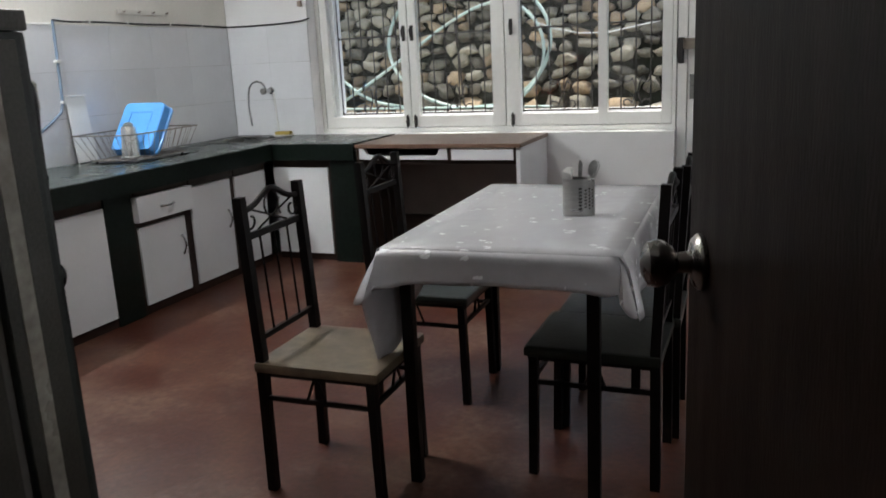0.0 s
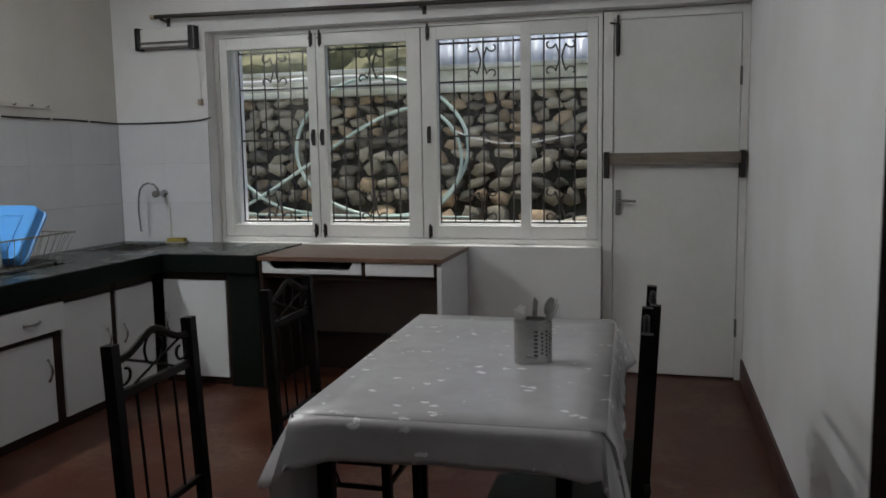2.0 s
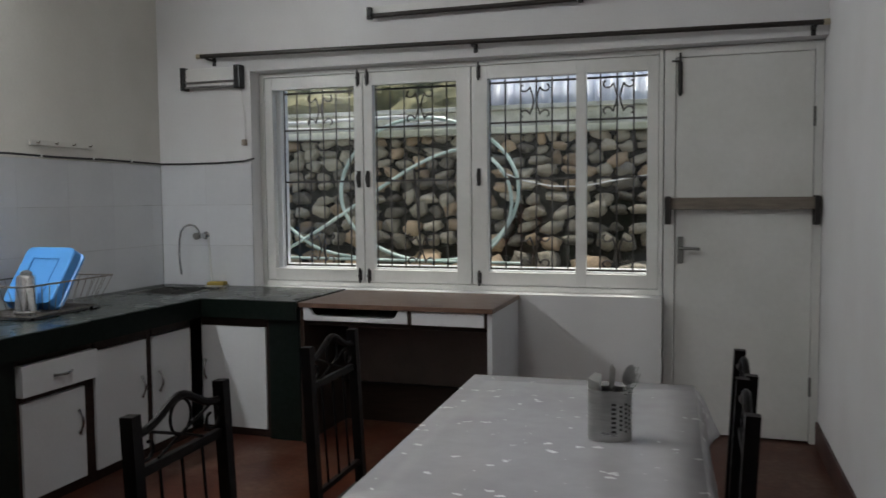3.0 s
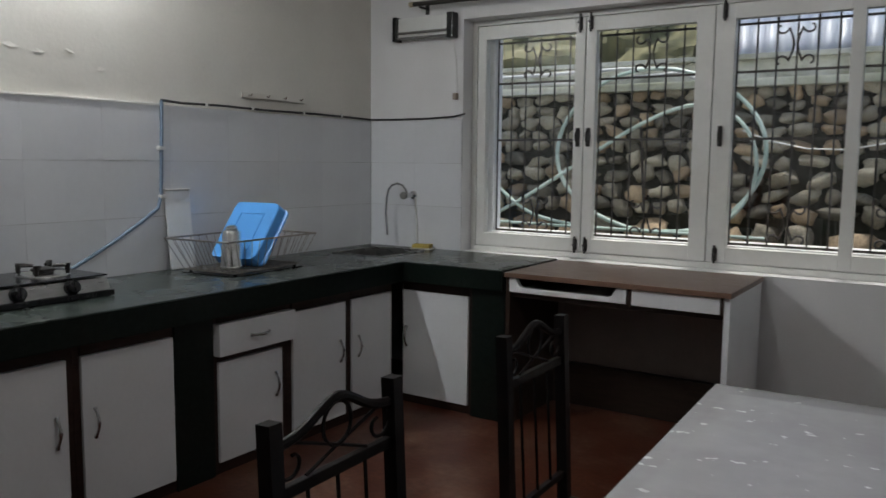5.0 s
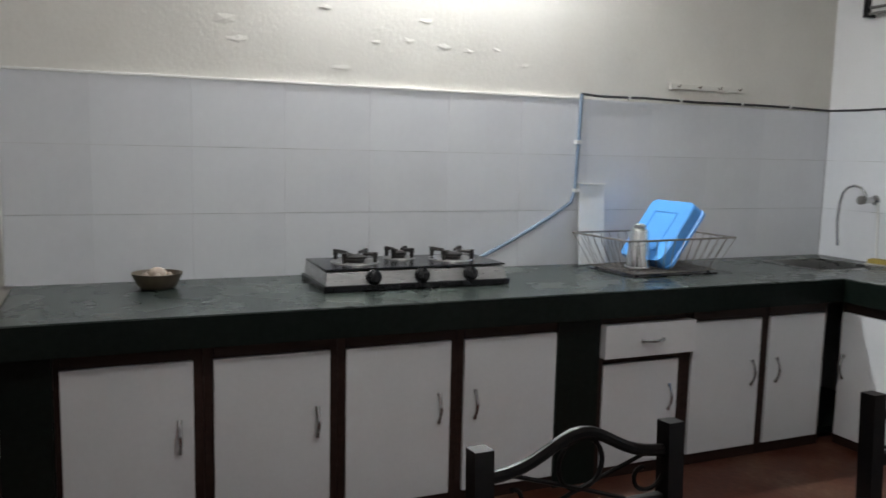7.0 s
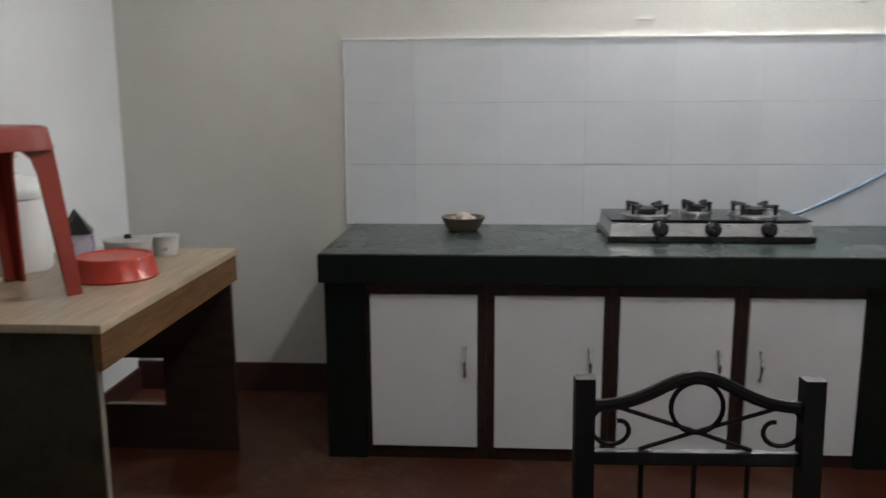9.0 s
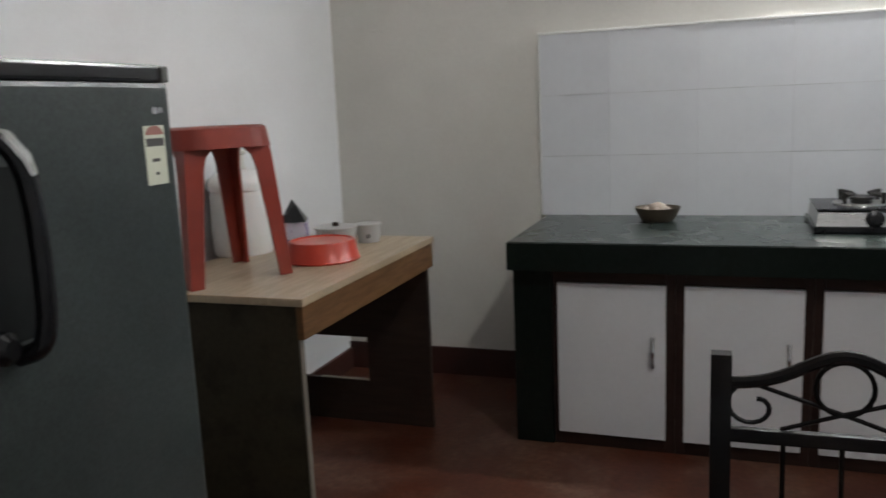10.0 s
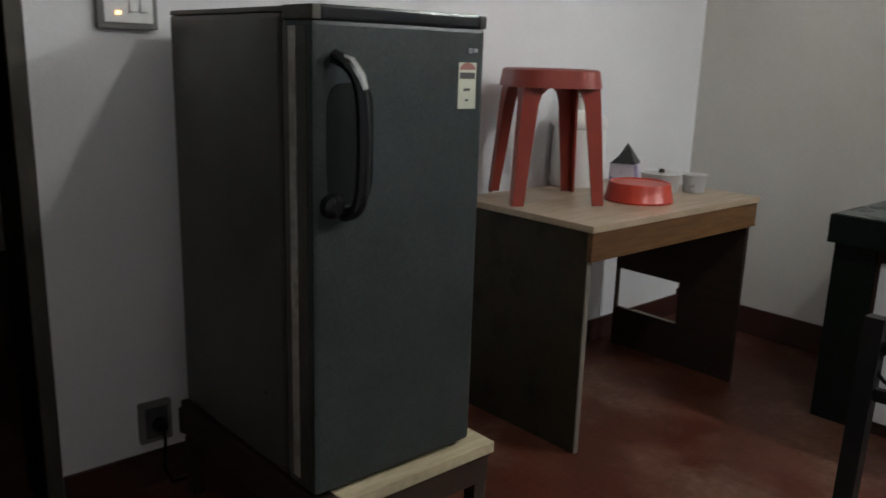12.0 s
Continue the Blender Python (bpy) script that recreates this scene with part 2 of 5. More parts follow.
def cloth_material():
    m = mat("silver_grey_plastic_cloth", (0.52, 0.515, 0.535), 0.24, color2=(0.45, 0.44, 0.46), scale=6, grain=0.04, bump=0.09, bscale=26, rvar=0.08)
    nt = m.node_tree
    N, L = nt.nodes.new, nt.links.new
    b = nt.nodes["Principled BSDF"]
    old = b.inputs["Base Color"].links[0].from_socket
    tc = N("ShaderNodeTexCoord")
    vo = N("ShaderNodeTexVoronoi")
    vo.inputs["Scale"].default_value, vo.inputs["Randomness"].default_value = 30.0, 1.0
    nz = N("ShaderNodeTexNoise")
    nz.inputs["Scale"].default_value, nz.inputs["Detail"].default_value = 38.0, 3.0
    mxv = N("ShaderNodeMix")
    mxv.data_type = "VECTOR"
    mxv.inputs[0].default_value = 0.03
    L(tc.outputs["Object"], nz.inputs["Vector"])
    L(tc.outputs["Object"], mxv.inputs[4]), L(nz.outputs["Color"], mxv.inputs[5])
    mpv = N("ShaderNodeMapping")
    mpv.inputs["Scale"].default_value = (0.62, 1.25, 1.3)
    L(mxv.outputs[1], mpv.inputs[0])
    L(mpv.outputs[0], vo.inputs["Vector"])
    ra = N("ShaderNodeMapRange")
    ra.inputs[1].default_value, ra.inputs[2].default_value = 0.25, 0.21
    L(vo.outputs["Distance"], ra.inputs[0])
    big = N("ShaderNodeTexNoise")
    big.inputs["Scale"].default_value = 13.0
    L(tc.outputs["Object"], big.inputs["Vector"])
    rb = N("ShaderNodeMapRange")
    rb.inputs[1].default_value, rb.inputs[2].default_value = 0.545, 0.56
    L(big.outputs[0], rb.inputs[0])
    mu = N("ShaderNodeMath")
    mu.operation = "MULTIPLY"
    L(ra.outputs[0], mu.inputs[0]), L(rb.outputs[0], mu.inputs[1])
    mx = N("ShaderNodeMix")
    mx.data_type = "RGBA"
    L(mu.outputs[0], mx.inputs[0])
    L(old, mx.inputs[6])
    # White flecks stand for glints on the embossing, mixed into the base colour.
    mx.inputs[7].default_value = (0.95, 0.96, 0.97, 1)
    L(mx.outputs[2], b.inputs["Base Color"])
    return m


M_CLOTH = cloth_material()


def glass_material(name, rough, tint, ior=1.45):
    m = bpy.data.materials.new(name)
    m.use_nodes = True
    b = m.node_tree.nodes["Principled BSDF"]
    b.inputs["Base Color"].default_value = (*tint, 1)
    b.inputs["Transmission Weight"].default_value, b.inputs["Roughness"].default_value, b.inputs["IOR"].default_value = 1.0, rough, ior
    return m


M_GLASS = glass_material("window_glass", 0.0, (0.95, 0.97, 0.96))
M_GLOW = bpy.data.materials.new("indicator_glow")
M_GLOW.use_nodes = True
M_GLOW.node_tree.nodes["Principled BSDF"].inputs["Emission Color"].default_value = (1.0, 0.45, 0.15, 1)
M_GLOW.node_tree.nodes["Principled BSDF"].inputs["Emission Strength"].default_value = 1.5


M_TUBE = bpy.data.materials.new("lit_tube")
M_TUBE.use_nodes = True
M_TUBE.node_tree.nodes["Principled BSDF"].inputs["Emission Color"].default_value = (0.95, 0.98, 1.0, 1)
M_TUBE.node_tree.nodes["Principled BSDF"].inputs["Emission Strength"].default_value = TUBE_STRENGTH


# ---------------------------------------------------------------- mesh building
class Shape:
    """Collects vertices and faces in world metres; origin o is taken off."""

    def __init__(self, o=(0, 0, 0)):
        self.o, self.v, self.f, self.s = Vector(o), [], [], []

    def add(self, verts, faces, smooth=False, m=None):
        n = len(self.v)
        for p in verts:
            p = Vector(p)
            self.v.append(((m @ p) if m else p) - self.o)
        self.f += [tuple(i + n for i in f) for f in faces]
        self.s += [smooth] * len(faces)
        return self

    def box(self, x0, x1, y0, y1, z0, z1, bevel=0.0, m=None):
        bm = bmesh.new()
        bmesh.ops.create_cube(bm, size=1, matrix=Matrix.LocRotScale(((x0 + x1) / 2, (y0 + y1) / 2, (z0 + z1) / 2), None, (abs(x1 - x0), abs(y1 - y0), abs(z1 - z0))))
        if bevel:
            bmesh.ops.bevel(bm, geom=bm.edges[:], offset=bevel, segments=2, profile=0.7, affect="EDGES")
        bm.verts.index_update()
        self.add([v.co for v in bm.verts], [[v.index for v in f.verts] for f in bm.faces], m=m)
        bm.free()
        return self

    def tube(self, pts, r, seg=8, closed=False, cap=True, flat=None, m=None):
        pts = [Vector(p) for p in pts]
        n = len(pts)
        vs, fs = [], []
        up = None
        for i, p in enumerate(pts):
            a = pts[(i - 1) % n] if closed or i else p
            b = pts[(i + 1) % n] if closed or i < n - 1 else p
            d = (b - a).normalized()
            if up is None:
                up = Vector((0, 0, 1)) if abs(d.z) < 0.9 else Vector((1, 0, 0))
            sd = d.cross(up).normalized()
            up = sd.cross(d).normalized()
            rr = r[i] if isinstance(r, (list, tuple)) else r
            for k in range(seg):
                t = 2 * math.pi * (k + 0.5) / seg
                vs.append(p + sd * math.cos(t) * rr + up * math.sin(t) * rr)
        rng = n if closed else n - 1
        for i in range(rng):
            j = (i + 1) % n
            for k in range(seg):
                q = (k + 1) % seg
                fs.append((i * seg + k, i * seg + q, j * seg + q, j * seg + k))
        if cap and not closed:
            fs.append(tuple(range(seg))[::-1])
            fs.append(tuple((n - 1) * seg + k for k in range(seg)))
        return self.add(vs, fs, seg > 4, m)

    def lathe(self, prof, at=(0, 0, 0), seg=24, m=None, squash=(1, 1)):
        vs, fs = [], []
        for r, z in prof:
            for k in range(seg):
                t = 2 * math.pi * k / seg
                vs.append((at[0] + r * math.cos(t) * squash[0], at[1] + r * math.sin(t) * squash[1], at[2] + z))
        for i in range(len(prof) - 1):
            for k in range(seg):
                q = (k + 1) % seg
                fs.append((i * seg + k, i * seg + q, (i + 1) * seg + q, (i + 1) * seg + k))
        if prof[0][0] > 1e-5:
            fs.append(tuple(range(seg))[::-1])
        if prof[-1][0] > 1e-5:
            fs.append(tuple((len(prof) - 1) * seg + k for k in range(seg)))
        return self.add(vs, fs, True, m)

    def mesh(self, name):
        me = bpy.data.meshes.new(name)
        me.from_pydata([tuple(v) for v in self.v], [], self.f)
        me.polygons.foreach_set("use_smooth", self.s)
        bm = bmesh.new()
        bm.from_mesh(me)
        bmesh.ops.recalc_face_normals(bm, faces=bm.faces[:])
        bm.to_mesh(me)
        bm.free()
        me.set_sharp_from_angle(angle=radians(38))
        me.polygons.foreach_set("use_smooth", self.s)
        me.update()
        return me


def part(name, shape, material, parent=None, label="", loc=None):
    me = shape if isinstance(shape, bpy.types.Mesh) else shape.mesh(name)
    if material and not me.materials:
        me.materials.append(material)
    ob = new(name, me)
    if loc is not None:
        ob.location = loc
    ob.parent = parent
    return tagged(ob, label)


def thing(name, loc, label, category, group="", rz=0.0):
    ob = new(name)
    ob.matrix_basis = pose(*loc, 0, 0, rz)
    ob.empty_display_size = 0.1
    return tagged(ob, label, category, group)


def setting(name, shape, material, label="", category=""):
    return tagged(part(name, shape, material), label, category, kind="structure")


def arc(cx, cy, r, a0, a1, n=12):
    return [(cx + r * math.cos(radians(a0 + (a1 - a0) * i / n)), cy + r * math.sin(radians(a0 + (a1 - a0) * i / n))) for i in range(n + 1)]


# ---------------------------------------------------------------- plan, in metres
XE = 3.89           # east wall
YS = -4.87          # south wall
ZC = 2.85           # ceiling
YW = 0.12           # plane of window and white door
ZL = 2.075          # underside of the lintel
XD0, XD1 = 2.96, 3.84   # doorway in the south wall

# ---------------------------------------------------------------- structure
setting("floor", Shape().box(-0.2, XE + 0.2, YS - 0.2, YW + 0.15, -0.12, 0).box(1.6, 5.2, YS - 3.2, YS - 0.2, -0.12, 0), M_FLOOR, "worn red oxide cement floor", "floor")
setting("ceiling", Shape().box(-0.2, XE + 0.2, YS - 0.2, 0.27, ZC, ZC + 0.12).box(1.6, 5.2, YS - 3.2, YS - 0.2, ZC, ZC + 0.12), M_CEIL, "plain plastered ceiling, greyed to cut bounced light", "ceiling")
wall_west = setting("wall_west", Shape().box(-0.2, 0, YS - 0.2, 0.27, 0, ZC), M_CREAM, "cream painted wall with blistered paint above the tiles", "wall")
setting("wall_east", Shape().box(XE, XE + 0.2, YS - 0.2, 0.27, 0, ZC), M_WALL, "plain white painted wall", "wall")
wn_shape = Shape()
wn_shape.box(0, 0.668, 0, 0.27, 0, ZC)                 # pier with the tap
wn_shape.box(0.668, XE, 0, 0.27, ZL, ZC)               # lintel
wn_shape.box(0.668, 3.11, 0, YW + 0.05, 0, 0.752)      # low wall under the window
wn_shape.box(0.668, 3.11, YW + 0.05, 0.27, 0, 0.868)
wn_shape.box(0.668, 0.775, 0.18, 0.27, 0.868, ZL)
wn_shape.box(1.965, 2.11, 0.18, 0.27, 0.868, ZL)
wn_shape.box(3.04, 3.11, 0.18, 0.27, 0.868, ZL)
wn_shape.box(3.11, XE, YW + 0.05, 0.27, 0, ZL)
wall_north = setting("wall_north", wn_shape, M_WALL, "white painted window wall with a tiled pier", "wall")
ws = Shape()
ws.box(0, XD0, YS - 0.2, YS, 0, ZC)
ws.box(XD1, XE, YS - 0.2, YS, 0, ZC)
ws.box(XD0, XD1, YS - 0.2, YS, 2.1, ZC)
setting("wall_south", ws, M_WALL, "white painted wall with a doorway", "wall")
hall = Shape().box(1.6, 1.75, YS - 3.2, YS - 0.2, 0, ZC).box(5.05, 5.2, YS - 3.2, YS - 0.2, 0, ZC).box(1.75, 5.05, YS - 3.35, YS - 3.2, 0, ZC).box(XE + 0.2, 5.05, YS - 0.2, YS - 0.05, 0, ZC)
setting("wall_hall", hall, M_CREAM, "plain walls of the dim hall", "wall")
sk = Shape()
sk.box(0, 0.012, YS, -3.885, 0, 0.13)
sk.box(0.012, XD0, YS, YS + 0.012, 0, 0.10)
setting("baseboard", sk, M_SKIRT, "dark red painted skirting", "skirting")
setting("baseboard_east", Shape().box(XE - 0.012, XE, -3.9, 0.1, 0, 0.12), M_SKIRT, "dark red painted skirting", "skirting")
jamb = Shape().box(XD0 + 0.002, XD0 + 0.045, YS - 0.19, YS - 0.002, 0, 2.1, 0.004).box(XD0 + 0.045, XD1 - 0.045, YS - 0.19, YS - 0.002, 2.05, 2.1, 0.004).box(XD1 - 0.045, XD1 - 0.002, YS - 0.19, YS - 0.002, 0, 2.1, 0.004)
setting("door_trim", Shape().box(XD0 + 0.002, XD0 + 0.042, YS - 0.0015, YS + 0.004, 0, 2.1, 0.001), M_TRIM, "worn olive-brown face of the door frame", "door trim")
setting("door_frame", jamb, M_JAMB, "dull brown wooden door frame, darkened for its unlit reveal", "door frame")

# ---- tiles behind the counter
grout = Shape().box(0.0005, 0.006, -3.9, -0.006, 0.757, 1.516).box(0.006, 0.668, -0.006, -0.0005, 0.757, 1.516)
part("tile_bed", grout, M_GROUT, wall_west)
TW, TH = 0.350, 0.253
tile_mesh = Shape().box(0, 0.008, 0.0003, TW - 0.0003, 0.0011, TH - 0.0011, 0.0004).mesh("tile")
first = Shape().box(0, 0.008, 0.0003, 0.2866, 0.0011, TH - 0.0011, 0.0004).mesh("tile")
cols = [(-3.9, first)] + [(-3.613 + i * TW, tile_mesh) for i in range(10)]
last = Shape().box(0, 0.008, 0.0003, 0.095, 0.0011, TH - 0.0011, 0.0004).mesh("tile")
cols.append((-0.113, last))
for row in range(3):
    for y, me in cols:
        part("tile", me, M_TILE, wall_west, loc=(0.005, y, 0.7555 + row * TH))
ntile = Shape().box(0.0003, 0.3266, -0.008, 0, 0.0011, TH - 0.0011, 0.0004).mesh("tile")
for row in range(3):
    for x in (0.014, 0.341):
        part("tile", ntile, M_TILE, wall_north, loc=(x, -0.005, 0.7555 + row * TH))
# White strips paint the lit top and end edges of the proud tiles.
part("tile_ledge", Shape().box(0.0005, 0.0155, -3.907, -1.565, 1.5115, 1.522, 0.002).box(0.0005, 0.0145, -3.907, -3.9005, 0.757, 1.5112, 0.002), M_WPAINT, wall_west, "ledge of the proud tiles, its lit edge painted white")

# ---- blistered paint
rnd = random.Random(5)
for fy, fz, fl in ((-3.09, 1.67, 0.05), (-3.14, 1.75, 0.07), (-2.54, 1.70, 0.03), (-2.40, 1.715, 0.045), (-2.24, 1.70, 0.04), (-2.12, 1.69, 0.035), (-1.99, 1.705, 0.03), (-2.69, 1.59, 0.05), (-1.85, 1.645, 0.03), (-1.3, 1.72, 0.03), (-4.65, 1.585, 0.03), (-2.33, 1.80, 0.05), (-2.75, 1.82, 0.04)):
    fs = Shape()
    n = 9
    rim = [(0.0005, fy + fl * (0.5 + 0.5 * rnd.random()) * math.cos(6.283 * i / n), fz + fl * 0.42 * (0.3 + 0.7 * rnd.random()) * math.sin(6.283 * i / n)) for i in range(n)]
    fs.add(rim + [(0.0026, fy + 0.005, fz - fl * 0.12)], [(i, (i + 1) % n, n) for i in range(n)])
    part("paint_blister", fs, M_CREAM, wall_west)

# ---------------------------------------------------------------- window
win = setting("window_1", Shape().box(0.670, 0.699, YW - 0.02, YW + 0.058, 0.754, ZL - 0.002, 0.003).box(3.085, 3.108, YW - 0.02, YW + 0.058, 0.754, ZL - 0.002, 0.003)
              .box(0.699, 3.085, YW - 0.02, YW + 0.058, 0.754, 0.785, 0.003).box(0.699, 3.085, YW - 0.02, YW + 0.058, 2.045, ZL - 0.002, 0.003), M_WPAINT, "wide white-painted wooden window with iron grille", "window")


def sash(name, x0, x1, panes, label):
    s = Shape()
    z0, z1 = 0.788, 2.042
    pz0, pz1 = 0.862, 1.968
    ya, yb = YW - 0.012, YW + 0.035
    xs = [x0] + [v for p in panes for v in p] + [x1]
    for i in range(0, len(xs), 2):
        s.box(xs[i], xs[i + 1], ya, yb, z0, z1, 0.003)
    for a, b in panes:
        s.box(a, b, ya, yb, z0, pz0, 0.003).box(a, b, ya, yb, pz1, z1, 0.003)
    ob = part(name, s, M_WPAINT, win, label)
    for a, b in panes:
        g = part("pane", Shape().box(a - 0.004, b + 0.004, YW + 0.012, YW + 0.016, pz0 - 0.004, pz1 + 0.004), M_GLASS, ob)
        g.visible_shadow = False
    return ob


def bolt(parent, x, z0, z1):
    s = Shape().box(x - 0.012, x + 0.012, YW - 0.018, YW - 0.0125, z0, z1, 0.002)
    s.tube([(x, YW - 0.024, z0 - 0.012), (x, YW - 0.024, z1 + 0.012)], 0.006, 8)
    s.tube([(x, YW - 0.024, (z0 + z1) / 2), (x, YW - 0.05, (z0 + z1) / 2)], 0.005, 8)
    part("tower_bolt", s, M_BLACK, parent, "black tower bolt")


s1 = sash("casement", 0.702, 1.362, [(0.755, 1.306)], "white casement with one pane")
s2 = sash("casement", 1.368, 2.036, [(1.425, 1.950)], "white casement with one pane")
s3 = sash("casement", 2.042, 3.082, [(2.135, 2.640), (2.696, 3.024)], "white fixed light with two panes")
for ob, x in ((s1, 1.335), (s2, 1.395), (s3, 2.085)):
    bolt(ob, x, 1.975, 2.05)
    bolt(ob, x, 0.795, 0.86)
    h = Shape().box(x - 0.011, x + 0.011, YW - 0.022, YW - 0.0125, 1.36, 1.46, 0.003).tube([(x, YW - 0.025, 1.375), (x, YW - 0.045, 1.395), (x, YW - 0.045, 1.43), (x, YW - 0.025, 1.448)], 0.006, 8)
    part("handle", h, M_BLACK, ob, "black pull handle")

# iron grille outside the glass
grille = thing("window_grille", (1.9, 0.215, 0.85), "black wrought iron window grille with scrolls", "grille")
GO = (1.9, 0.215, 0.85)
yg = 0.215


def scroll(s, cx, cz, k, flip):
    """One C-scroll with a curl at either end."""
    f = -1 if flip else 1
    up = []
    for i in range(12):
        a, r = radians(430 - 250 * i / 11), 0.09 + 0.17 * i / 11
        up.append((0.50 + r * math.cos(a), 0.62 + r * math.sin(a)))
    path = up + [(0.11, 0.26), (0.06, 0.0), (0.11, -0.26)] + [(x, -z) for x, z in reversed(up)]
    s.tube([(cx + f * k * x, yg, cz + k * z) for x, z in path], 0.0055, 5)


for a, b in ((0.78, 1.95), (2.125, 3.035)):
    n = 13 if a < 1 else 10
    for i in range(n + 1):
        x = a + (b - a) * i / n
        part("grille_bar", Shape(GO).tube([(x, yg, 0.868), (x, yg, 1.99)], 0.0050, 6), M_IRON, grille)
    for z in (0.875, 1.40, 1.725, 1.955):
        part("grille_rail", Shape(GO).box(a, b, yg - 0.003, yg + 0.003, z - 0.006, z + 0.006), M_IRON, grille)
    for cx in ((1.03, 1.69) if a < 1 else (2.39, 2.86)):
        for fl in (False, True):
            for cz in (1.845, 0.985):
                q = Shape(GO)
                scroll(q, cx, cz, 0.128, fl)
                part("grille_scroll", q, M_IRON, grille)

# ---------------------------------------------------------------- white door in the north wall
door = setting("door_1", Shape().box(3.172, 3.845, YW - 0.012, YW + 0.03, 0.012, 2.02, 0.003), M_WPAINT, "closed white flush door with a brown bar across", "door")
part("door_frame", Shape().box(3.114, 3.169, YW - 0.02, YW + 0.045, 0, 2.07, 0.003).box(3.848, XE - 0.002, YW - 0.02, YW + 0.045, 0, 2.07, 0.003).box(3.169, 3.848, YW - 0.02, YW + 0.045, 2.023, 2.07, 0.003), M_WPAINT, door)
hd = Shape().box(3.185, 3.215, YW - 0.024, YW - 0.0125, 0.93, 1.075, 0.004)
part("escutcheon", hd, M_GREY, door, "dull metal back plate")
part("handle", Shape().tube([(3.2, YW - 0.025, 1.015), (3.2, YW - 0.06, 1.015), (3.21, YW - 0.066, 1.015), (3.30, YW - 0.066, 1.012)], 0.008, 10), M_GREY, door, "metal lever handle")
tb = Shape().box(3.180, 3.204, YW - 0.02, YW - 0.0125, 1.83, 2.0, 0.002).tube([(3.192, YW - 0.028, 1.82), (3.192, YW - 0.028, 2.045)], 0.007, 8).tube([(3.192, YW - 0.03, 2.0), (3.15, YW - 0.045, 2.0)], 0.005, 8)
part("tower_bolt", tb, M_BLACK, door, "long dark tower bolt")
for x in (3.135, 3.862):
    part("bar_bracket", Shape().box(x - 0.014, x + 0.014, YW - 0.075, YW - 0.021, 1.200, 1.220, 0.003).box(x - 0.014, x + 0.014, YW - 0.095, YW - 0.075, 1.145, 1.285, 0.003).box(x - 0.016, x + 0.016, YW - 0.03, YW - 0.0215, 1.14, 1.29, 0.002), M_BLACK, door, "black iron bracket")
bar = tagged(part("door_bar", Shape((3.5, YW - 0.05, 1.22)).box(3.118, 3.882, YW - 0.072, YW - 0.034, 1.2205, 1.283, 0.004), M_BARWOOD, None, loc=(3.5, YW - 0.05, 1.22)), "greyish wooden bar laid in iron brackets", "door bar")
for z in (0.3, 1.69):
    part("hinge", Shape().tube([(3.847, YW - 0.021, z - 0.05), (3.847, YW - 0.021, z + 0.05)], 0.007, 8), M_GREY, door)

# ---------------------------------------------------------------- brown door, open
leaf = Vector((3.559 - 3.838, -3.994 + 4.865, 0))
ang = math.degrees(math.atan2(leaf.y, leaf.x))
d2 = setting("door_2", Shape().box(0, leaf.length, -0.038, 0, 0.012, 2.04, 0.003), M_DOORWOOD, "open dark brown wooden door with a round metal knob", "door")
d2.matrix_basis = pose(3.838, -4.865, 0, 0, 0, ang)
kx = leaf.length - 0.062
knob = Shape()
for sgn in (1, -1):
    base = 0.0 if sgn > 0 else -0.038
    mm = Matrix.Translation((kx, base, 1.0)) @ Matrix.Rotation(radians(-90 * sgn), 4, "X")
    knob.lathe([(0.032, 0.0005), (0.032, 0.005), (0.027, 0.010), (0.013, 0.013), (0.011, 0.028), (0.018, 0.033), (0.025, 0.041), (0.0275, 0.051), (0.024, 0.061), (0.013, 0.067), (0.0, 0.069)], seg=28, m=mm)
part("door_knob", knob, M_KNOB, d2, "shiny round metal knob")
part("latch_plate", Shape().box(leaf.length - 0.0005, leaf.length + 0.003, -0.03, -0.008, 1.10, 1.24, 0.001), M_GREY, d2)

# ---------------------------------------------------------------- counter
ZT = 0.757
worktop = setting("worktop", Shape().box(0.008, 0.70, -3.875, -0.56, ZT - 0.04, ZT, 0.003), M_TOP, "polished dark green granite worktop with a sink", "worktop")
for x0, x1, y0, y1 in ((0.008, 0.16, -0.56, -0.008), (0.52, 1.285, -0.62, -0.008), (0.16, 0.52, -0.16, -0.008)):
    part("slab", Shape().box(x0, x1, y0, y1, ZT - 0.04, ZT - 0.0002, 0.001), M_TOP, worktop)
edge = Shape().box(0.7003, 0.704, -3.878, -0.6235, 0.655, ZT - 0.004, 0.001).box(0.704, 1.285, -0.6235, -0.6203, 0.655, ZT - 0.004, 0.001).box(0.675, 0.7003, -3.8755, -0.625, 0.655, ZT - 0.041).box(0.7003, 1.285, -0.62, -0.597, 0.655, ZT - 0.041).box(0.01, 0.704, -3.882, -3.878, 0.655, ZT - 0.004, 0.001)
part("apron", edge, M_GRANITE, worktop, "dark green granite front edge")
sink = Shape()
sink.box(0.163, 0.517, -0.557, -0.163, 0.60, 0.61)
sink.box(0.163, 0.17, -0.557, -0.163, 0.61, 0.7625).box(0.51, 0.517, -0.557, -0.163, 0.61, 0.7625)
sink.box(0.17, 0.51, -0.557, -0.55, 0.61, 0.7625).box(0.17, 0.51, -0.17, -0.163, 0.61, 0.7625)
sink.lathe([(0.03, 0.611), (0.03, 0.614), (0.0, 0.613)], at=(0.34, -0.36, 0))
part("sink_bowl", sink, M_STEEL, worktop, "stainless steel sink bowl")
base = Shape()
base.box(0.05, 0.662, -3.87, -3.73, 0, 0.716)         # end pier
